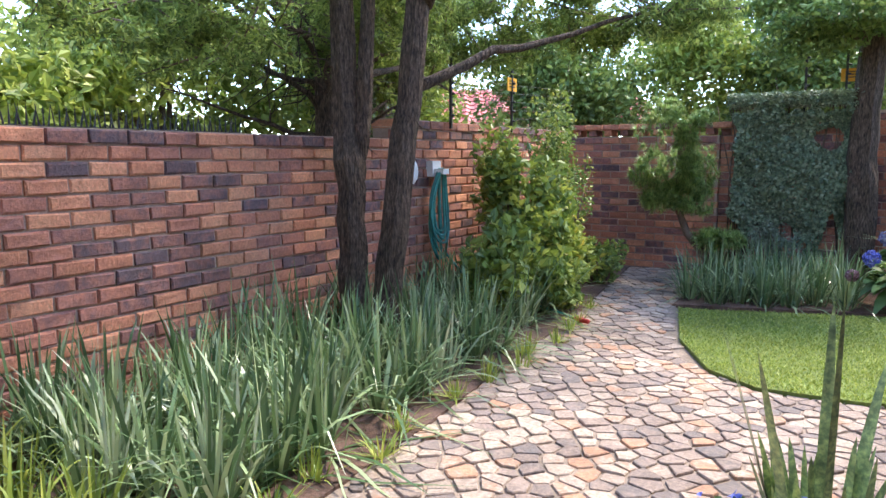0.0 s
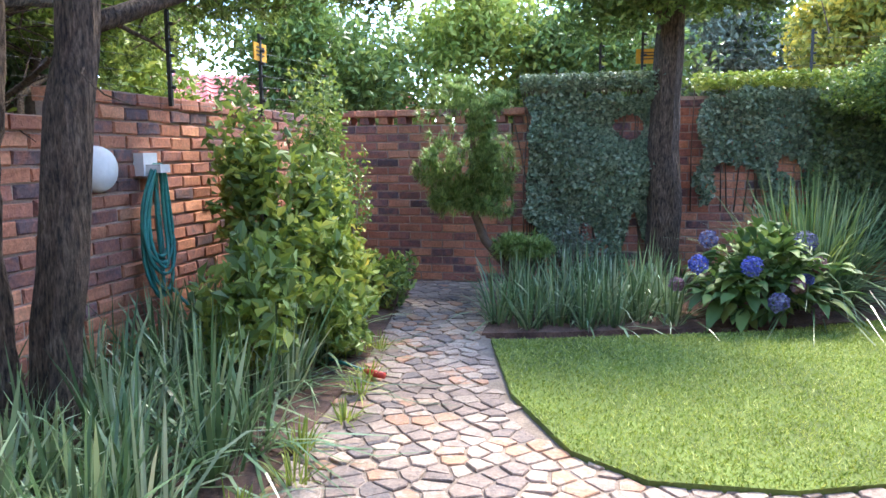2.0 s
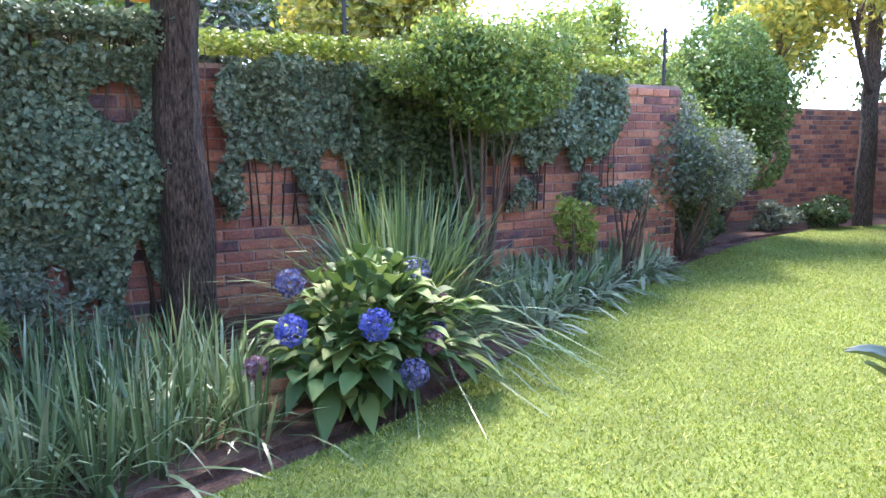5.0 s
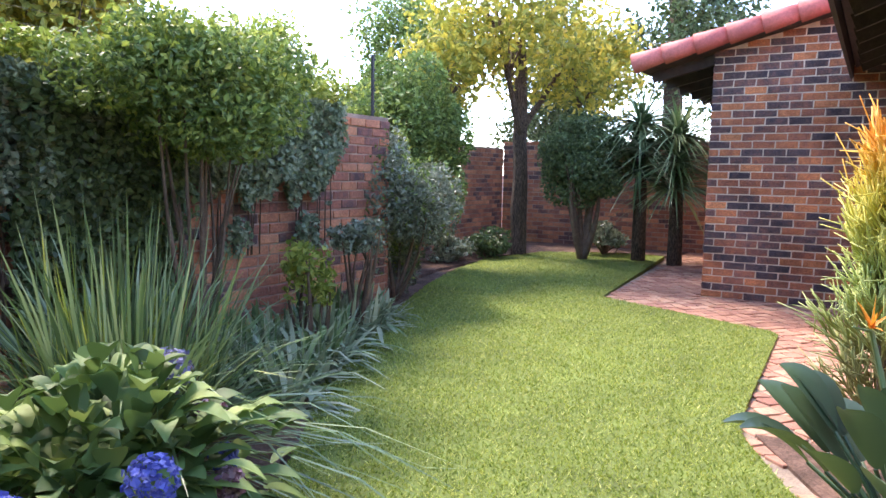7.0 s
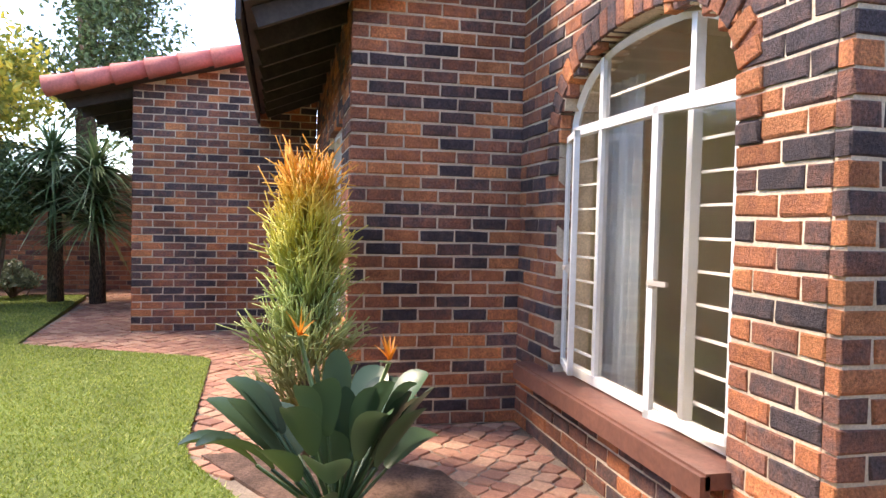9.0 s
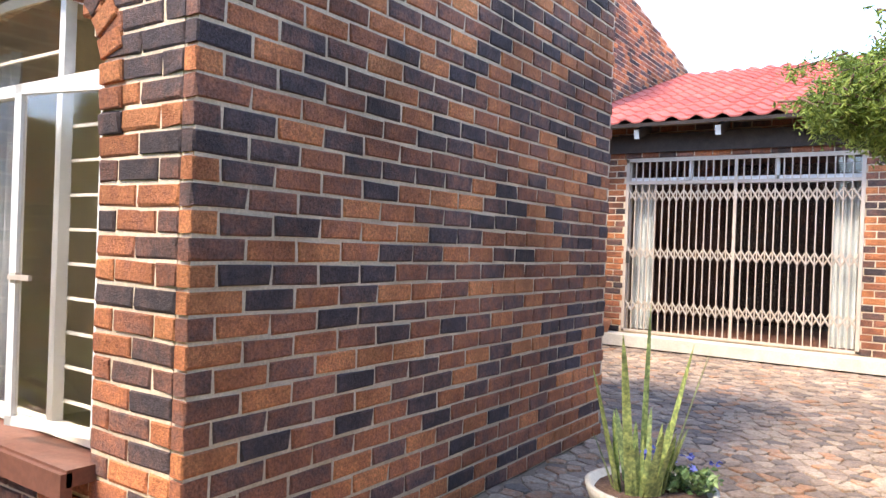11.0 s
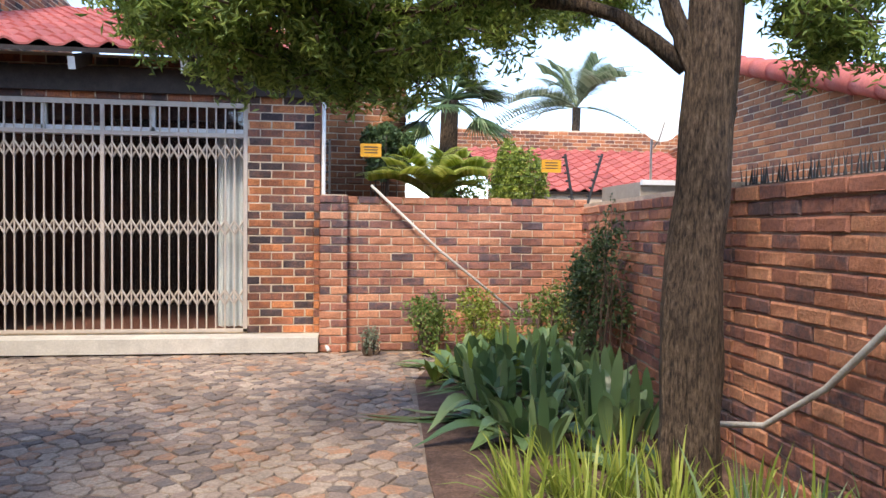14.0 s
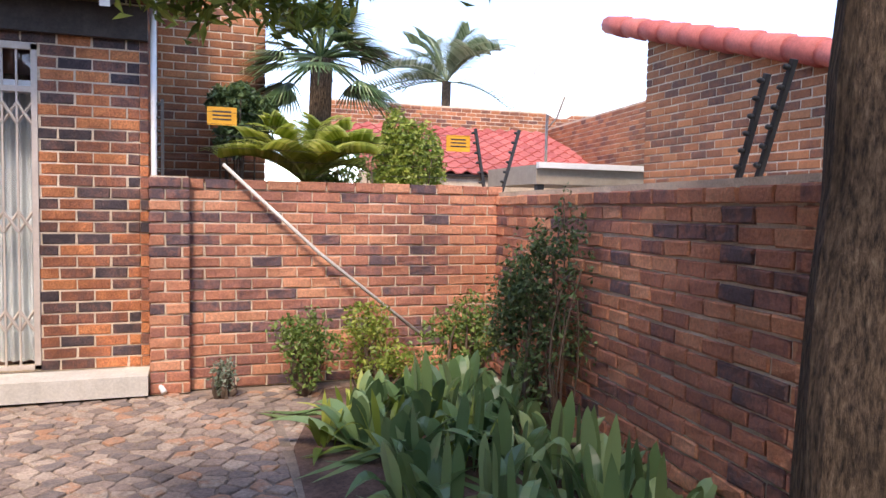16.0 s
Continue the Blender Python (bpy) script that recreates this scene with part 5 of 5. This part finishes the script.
def fire_stick():
    th = thing("fire_stick", "pencil-stemmed succulent shading from green to flaming orange tips", "plant", at=(3.72, 4.6, 0))
    put("trunk", Bits().tube([(0, 0, -.02), (.01, 0, .4), (0, .01, .9)], [.03, .025, .015], 7).mesh("trunk", TWIG, True), th)
    for k in range(4):
        b = Bits()
        for _ in range(170):
            z = RNG.uniform(.62, 1.55) if RNG.uniform() < .82 else RNG.uniform(.3, .7)
            w = .06 + .11 * math.sin(min(z / 1.5, 1) * 2.6) + (.1 if z < .7 else 0)
            a = RNG.uniform(0, 6.283)
            p0 = np.array((math.cos(a) * w * .25, math.sin(a) * w * .25, z - .1))
            out = np.array((math.cos(a), math.sin(a), 0)) * w * RNG.uniform(.4, 1.2)
            p1 = p0 + out * .6 + (0, 0, .1)
            p2 = p1 + out * .4 + np.array((RNG.normal(0, .03), RNG.normal(0, .03), RNG.uniform(.06, .17)))
            b.tube([p0, p1, p2], [.0055, .005, .004], 4)
            for _ in range(2):
                b.tube([p1, (p1 + p2) / 2 + RNG.normal(0, .015, 3), p2 + RNG.normal(0, .045, 3)], [.004, .0035, .0025], 4)
        put("stem_tuft", b.mesh("stem_tuft", FIRE, True), th)


fire_stick()


def yucca(x, y, h):
    th = thing("yucca", "tall yucca with drooping heads of sword leaves", "tree", "far corner yuccas", (x, y, 0))
    put("trunk", Bits().tube([(0, 0, -.02), (.05, .02, h * .5), (0, .05, h)], [.12, .1, .08], 9).mesh("trunk", BARK, True), th)
    for z in (h, h - .4, h - .8):
        n = 170
        a, ln = RNG.uniform(0, 6.283, n), np.arccos(RNG.uniform(-.35, 1, n))
        d = np.stack([np.cos(a) * np.sin(ln), np.sin(a) * np.sin(ln), np.cos(ln)], 1)
        v, f = ribbons(np.tile((0, .05, z), (n, 1)), d, RNG.uniform(.7, 1.0, n), np.full(n, .06), RNG.uniform(.2, 1, n), 4, "spike", .2)
        put("leaf_head", mesh_of("leaf_head", v, f, AGAP), th)


yucca(11.4, 7.95, 2.2)
yucca(11.3, 7.35, 2.0)


def planter():
    th = thing("planter_bowl", "round pale concrete planter bowl on the paving", "planter", at=(.57, 1.4, 0))
    r = [(.17, 0), (.2, .04), (.25, .13), (.28, .2), (.29, .24), (.265, .24), (.25, .2), (0.001, .2)]
    k = 28
    v = [(q * math.cos(6.2832 * i / k), q * math.sin(6.2832 * i / k), z) for q, z in r for i in range(k)]
    f = np.array([(j * k + i, j * k + (i + 1) % k, (j + 1) * k + (i + 1) % k, (j + 1) * k + i) for j in range(len(r) - 1) for i in range(k)])
    put("bowl", mesh_of("bowl", v, f, CONCRETE, True), th)
    put("earth", Bits().tube([(0, 0, .18), (0, 0, .2), (0, 0, .22)], [.23, .25, .24], 20).mesh("earth", SOIL), th)
    sp = thing("snake_plant", "snake plant with tall banded upright leaves in a bowl", "plant", at=(.62, 1.43, .19))
    for i in range(30):
        a = RNG.uniform(0, 6.283)
        ln = RNG.uniform(.03, .42) if i > 5 else RNG.uniform(.1, .4)
        L = RNG.uniform(.24, .4) if i > 5 else RNG.uniform(.6, .88)
        d = np.array([[math.cos(a) * math.sin(ln), math.sin(a) * math.sin(ln), math.cos(ln)]])
        v, f = ribbons(np.array([[math.cos(a) * .1, math.sin(a) * .1, 0]]), d, np.array([L]), np.array([RNG.uniform(.035, .055)]), np.array([.05]), 8, "strap", .25)
        put("leaf", mesh_of("leaf", v, f, SNAKE, True), sp)
    pa = thing("pansies", "low tuft of pansies with violet flowers in a bowl", "flowers", at=(.46, 1.34, .22))
    v, f = leaves(blob_points(420, (0, 0, .05), (.17, .15, .09), 9, .5, 61), .04)
    put("leaves", mesh_of("leaves", v, f, GLOSSY), pa)
    for i in range(9):
        c = np.array((RNG.uniform(-.15, .15), RNG.uniform(-.12, .12), .14))
        v, f = leaves(c + RNG.normal(0, .012, (7, 3)), .035, 2, .9)
        put("flower", mesh_of("flower", v, f, BLUE), pa)


planter()

# ---- fixtures on the walls ----


def hose():
    th = thing("garden_hose", "coiled green garden hose hanging on a wall bracket", "hose", at=(-2.78, 4.78, 0))
    for i in range(9):
        w, zl = RNG.uniform(.05, .13), RNG.uniform(.4, .72)
        t = np.linspace(0, 2 * math.pi, 26)
        o = RNG.normal(0, .02, 3)
        p = np.stack([.06 + o[0] + .02 * np.cos(t * 2), o[1] + w * np.sin(t) * (1.1 - .4 * np.cos(t)), (1.27 + zl) / 2 + (1.27 - zl) / 2 * np.cos(t)], 1)
        put("coil", Bits().tube(p, .011, 6).mesh("coil", HOSE, True), th)
    b = Bits().box((-.05, -.07, 1.2), (.02, .07, 1.34)).box((.0, -.05, 1.22), (.12, .05, 1.27))
    put("bracket", b.mesh("bracket", WHITE), th, "white wall bracket")
    put("tail", Bits().tube([(.08, .05, .5), (.3, .1, .25), (.6, .3, .1), (1.1, .2, .04), (1.35, .05, .03)], .011, 6).mesh("tail", HOSE, True), th)
    put("nozzle", Bits().tube([(1.35, .05, .03), (1.42, .0, .035), (1.5, -.05, .04)], [.014, .022, .02], 8).mesh("nozzle", RED_PLASTIC, True), th, "red hose nozzle")


hose()
lamp = thing("wall_lamp", "round white bulkhead lamp on the garden wall", "lamp", at=(-2.82, 4.35, 1.25))
put("shade", Bits().tube([(0, 0, 0), (.03, 0, 0), (.07, 0, 0), (.09, 0, 0)], [.13, .13, .11, .04], 20).mesh("shade", WHITE, True), lamp)


def fence_post(x, y, z, h, tilt=(0, 0, 0)):
    th = thing("fence_post", "black steel electric fence post with insulators", "fence post", "electric fence posts", (x, y, z))
    put("upright", Bits().box((-.012, -.012, -.06), (.012, .012, h)).mesh("upright", STEEL), th)
    ins = Bits().tube([(.0, 0, 0), (.018, 0, 0), (.032, 0, 0)], [.01, .014, .008], 6).mesh("insulator", STEEL, True)
    for i in range(6):
        put("insulator", ins, th).location = (.01, 0, h * (i + .6) / 6)
    th.rotation_euler = tilt


for x, y, z, h in ((-2.82, 3.6, 1.5, .75), (-2.8, 5.1, 1.7, .6), (-2.8, 6.4, 1.7, .6), (-.1, 8.3, 1.9, .6), (.3, 8.3, 1.9, .6), (2.0, 9.0, 1.95, .6), (5.6, 9.0, 1.9, .6), (-.55, -5.0, 1.6, .6)):
    fence_post(x, y, z, h)
for x, y, z, h, tilt in ((-3.05, -1.74, 1.57, .46, (-.33, 0, 0)), (-3.05, -1.62, 1.57, .5, (-.35, 0, 0)), (-3.18, -5.0, 1.6, .52, (0, .18, 0)), (-3.36, -5.0, 1.6, .54, (0, -.28, 0))):
    fence_post(x, y, z, h, tilt)


def wires(name, ends):
    th = thing(name, "thin strands of electric fence wire above the wall", "fence wire")
    for i in range(6):
        (x0, y0, z0), (x1, y1, z1) = ends
        dz = .06 + i * .09
        put("strand", Bits().tube([(x0, y0, z0 + dz), ((x0 + x1) / 2, (y0 + y1) / 2, (z0 + z1) / 2 + dz - .01), (x1, y1, z1 + dz)], .0014, 4).mesh("strand", STEEL), th)


wires("fence_wire", ((-2.8, 3.6, 1.55), (-2.8, 8.2, 1.7)))
wires("fence_wire", ((-.55, -5.0, 1.62), (-3.1, -5.0, 1.62)))
wires("fence_wire", ((.6, 9.0, 1.95), (5.7, 9.0, 1.95)))
for x, y, z, rz in ((-.98, -5.02, 2.1, 180), (-2.95, -5.05, 1.98, 180), (-2.8, 6.4, 2.15, 90), (.35, 8.32, 2.25, 0)):
    sg = thing("warning_sign", "small yellow electric fence warning sign", "sign", "fence signs")
    sg.matrix_world = pose(x, y, z, 0, 0, rz)
    put("plate", Bits().box((-.11, -.004, -.07), (.11, .004, .07)).mesh("plate", YELLOW), sg)
    for k in range(3):
        put("text_bar", Bits().box((-.07, -.007, .03 - k * .03), (.07, -.0045, .04 - k * .03)).mesh("text_bar", STEEL), sg)

sp = thing("wall_spikes", "row of black steel anti-climb spikes on the wall", "wall spikes")
sk = Bits().box((-.012, -.045, 0), (.012, .045, .004))
for q in (-.03, 0, .03):
    sk.tube([(0, q, 0), (0, q * 1.3, .05), (0, q * 1.7, .11)], [.007, .005, .0008], 4)
skm = sk.mesh("spike", STEEL)
for i in range(44):
    ob = put("spike", skm, sp)
    ob.matrix_basis = pose(-2.93, -1.1 + i * .085, 1.535, 0, 0, float(RNG.uniform(-20, 20)))

put("pole", Bits().tube([(-.98, -4.84, 1.72), (-1.7, -4.8, 1.05), (-2.55, -4.7, .36)], .014, 8).mesh("pole", ROPE, True), thing("leaning_pole", "pale wooden pole leaning on the wall", "pole"))
rp = thing("rope", "thick pale rope slung from the tree to the wall", "rope")
put("cord", Bits().tube([(-2.66, -.98, .24), (-2.76, -.6, .33), (-2.8, -.2, .6), (-2.8, .2, .95), (-2.8, .6, 1.3)], .016, 8).mesh("cord", ROPE, True), rp)


def pot(x, y, plant):
    th = thing("flower_pot", "small terracotta pot on the doorstep", "pot", "doorstep pots", (x, y, .165))
    put("body", Bits().tube([(0, 0, 0), (0, 0, .1), (0, 0, .16), (0, 0, .18)], [.07, .1, .12, .12], 16).mesh("body", TERRACOTTA, True), th)
    if plant:
        clump("pot_plant", "small grassy plant in a terracotta pot", (x, y, .34), 40, .32, .012, AGAP, .05, .4, .5)


pot(3.75, -4.88, True)
pot(3.35, -4.88, False)

# ---- beyond the walls ----


def house_box(name, label, lo, hi, mat=MORTAR_DARK):
    th = tagged(new(name), label, "house")
    put("wall", Bits().box(lo, hi).mesh("wall", mat), th)
    return th


brick_wall("wall_neighbour_gable", (-5.6, -6.12), (-5.6, -1.5), 0, 3.5, "orange brick neighbour house wall", BRICK_FAR, slope=(3.42, 2.04))
tile_roof("roof_neighbour", "pinkish red tiled roof of the neighbour house", (-5.5, -1.2, 1.97), (-4.2, 0, 0), (0, -5.5, 1.64))
nv = thing("verge_tile_row", "row of rounded pinkish red verge tiles on the neighbour roof", "verge tiles")
for i in range(16):
    y0, z0 = -1.2 - i * .345, 1.98 + i * .103
    put("verge_tile", Bits().tube([(-5.5, y0, z0), (-5.5, y0 - .2, z0 + .06), (-5.5, y0 - .4, z0 + .12)], [.125, .11, .1], 10).mesh("verge_tile", TILE_RED, True), nv)
tile_roof("roof_neighbour_low", "pinkish red tiled roof beyond the wall", (-9.5, -10.6, 2.0), (6.0, 0, 0), (0, -3.4, 1.15))
brick_wall("wall_neighbour_back", (-9.6, -10.9), (-3.4, -10.9), 0, 2.0, "brick wall below the neighbour roof", BRICK_FAR)
brick_wall("wall_neighbour_parapet", (-3.3, -14.1), (-10, -14.1), 2.6, 3.65, "orange brick parapet behind the roof", BRICK_FAR)
brick_wall("wall_neighbour_parapet_side", (-8.4, -13.9), (-7.6, -7.5), 2.2, 3.25, "orange brick parapet wall", BRICK_FAR)
cp = house_box("carport", "flat tan metal carport roof beyond the wall", (-8.3, -9.9, 1.78), (-5.3, -8.2, 2.05), METAL_SHEET)
for q in ((-8.2, -9.8), (-5.4, -9.8), (-8.2, -8.3), (-5.4, -8.3)):
    put("post", Bits().box((q[0] - .05, q[1] - .05, -.05), (q[0] + .05, q[1] + .05, 1.79)).mesh("post", STEEL), cp)
put("gutter", Bits().box((-7.6, -8.2, 2.0), (-5.3, -8.12, 2.08)).mesh("gutter", WHITE), cp)
sd = thing("satellite_dish", "white satellite dish on a thin mast", "dish", at=(-5.6, -8.5, 2.0))
put("mast", Bits().tube([(0, 0, -.1), (0, 0, .5), (0, .02, .8)], .02, 6).mesh("mast", GATE, True), sd)
k = 24
v = [(.36 * q * math.cos(6.2832 * i / k), .14 * q * q, .44 * q * math.sin(6.2832 * i / k)) for q in (.02, .35, .7, 1, 1.03) for i in range(k)]
f = np.array([(j * k + i, j * k + (i + 1) % k, (j + 1) * k + (i + 1) % k, (j + 1) * k + i) for j in range(4) for i in range(k)])
d_ = put("dish", mesh_of("dish", v, f, WHITE, True), sd)
d_.matrix_basis = pose(0, .1, 1.05, 20, 0, 0)
put("arm", Bits().tube([(0, .1, .62), (.05, .4, .7), (.05, .6, .95)], .012, 5).mesh("arm", GATE, True), sd)


def palm(label, at, h, n, L, w, mat, feather=True):
    th = thing("palm", label, "palm", at=at)
    put("trunk", Bits().tube([(0, 0, -.05), (.05, 0, h / 2), (0, 0, h)], [.16, .13, .12], 9).mesh("trunk", BARK, True), th)
    for i in range(n):
        a, ln = RNG.uniform(0, 6.283), RNG.uniform(.25, 2.1 if not feather else 1.5 if h > 2.5 else 1.0)
        d = np.array((math.cos(a) * math.sin(ln), math.sin(a) * math.sin(ln), math.cos(ln)))
        t = np.linspace(0, 1, 12)
        p = np.array((0, 0, h)) + d * L * t[:, None]
        p[:, 2] -= L * .45 * t ** 2
        fr2 = Bits().tube(p, np.linspace(.02, .005, 12), 4)
        frond = put("frond", fr2.mesh("frond", mat, True), th)
        side = np.cross(d, (0, 0, 1))
        side /= np.linalg.norm(side) + 1e-9
        if feather:
            u = np.repeat(np.linspace(.15, 1, 26), 2)
            s_ = np.tile((-1, 1), 26)
            bs = np.stack([np.interp(u, t, p[:, q]) for q in range(3)], 1)
            dd = side * s_[:, None] + d * .6 + (0, 0, .45)
        else:
            u = np.linspace(-1.2, 1.2, 26)
            bs = np.tile(p[6], (26, 1))
            dd = d * np.cos(u)[:, None] + side * np.sin(u)[:, None]
        dd = dd / np.linalg.norm(dd, axis=1)[:, None]
        v, f = ribbons(bs, dd, np.full(len(bs), L * (.28 if feather else .5)), np.full(len(bs), w), np.full(len(bs), .6), 3, "spike")
        put("leaf_blade", mesh_of("leaf_blade", v, f, mat), frond)


palm("fan palm with drooping pleated leaves beyond the wall", (-2.1, -7.0, 0), 3.0, 40, .85, .055, AGAP, False)
palm("cycad with arching yellow-green fronds beyond the wall", (-1.72, -5.6, 0), 1.62, 26, 1.0, .05, PALM_LEAF)
palm("feathery palm far beyond the roofs", (-7.1, -17, 0), 4.7, 26, 2.3, .06, AGAP_PALE)
shrub("neighbour_bush", "dark ivy-clad bush beyond the wall", "shrub", (-1.2, -6.6, 2.3), (.38, .38, .45), 5000, .08, DEEP, 71)
shrub("neighbour_bush", "bush with yellow-green and reddish tips beyond the wall", "shrub", (-2.85, -6.3, 1.8), (.42, .42, .8), 6500, .06, LIME, 72)
shrub("neighbour_bush", "green bush beyond the wall", "shrub", (-2.3, -6.3, 1.6), (.6, .45, .6), 3500, .06, MID, 73)
BACK = [(-1.9, 11.2, 2.4, 1.9, 1.2, 1.6, LIME), (-.2, 11.0, 2.2, 1.4, 1.0, 1.1, MID), (.8, 13.5, 3.0, 2.2, 1.6, 1.5, SILVER), (-3.9, 10.2, 2.4, 1.6, 1.2, 1.7, MID),
        (-5.2, 7.2, 2.2, 1.4, 1.9, 1.5, LIME), (-5.6, 4.2, 2.0, 1.4, 1.9, 1.5, LIME), (-4.9, 2.0, 1.7, 1.0, 1.6, .9, LIME), (-6.8, 9.5, 3.6, 2, 2, 2.2, MID), (-4.4, 5.6, 2.8, .8, 1.0, 1.4, DEEP),
        (3.0, 14, 2.6, 2.0, 1.3, 1.5, MID), (5.6, 15.5, 3.0, 2.0, 1.5, 1.7, GOLD), (7.5, 13.6, 2.5, 1.5, 1.2, 1.4, LIME), (9.6, 14.2, 2.6, 1.6, 1.2, 1.5, LIME), (12.6, 13.2, 3.6, 1.8, 1.4, 2.2, MID), (3.3, 10.8, 2.6, 1.2, .9, 1.1, GOLD), (15.0, 11, 3.0, 1.6, 1.6, 2.4, DEEP)]
for i, (x, y, z, a, b_, c, mt) in enumerate(BACK):
    shrub("background_tree", "leafy tree crown beyond the garden wall", "tree", (x, y, z), (a, b_, c), 14000, .11, mt, 80 + i, 30, .09, .4, .2, "trees beyond the wall")
tile_roof("roof_far_west", "weathered red tiled roof beyond the west wall", (-9, 12.5, 1.9), (5.5, 3.5, 0), (-1.6, 2.6, 1.2))
fh = house_box("far_house", "pale plastered house far beyond the trees", (8.5, 26, 0), (14, 30, 4.6), WHITE)
put("roof", Bits().box((8.1, 25.6, 4.6), (14.4, 30.4, 4.85)).mesh("roof", CONCRETE), fh)
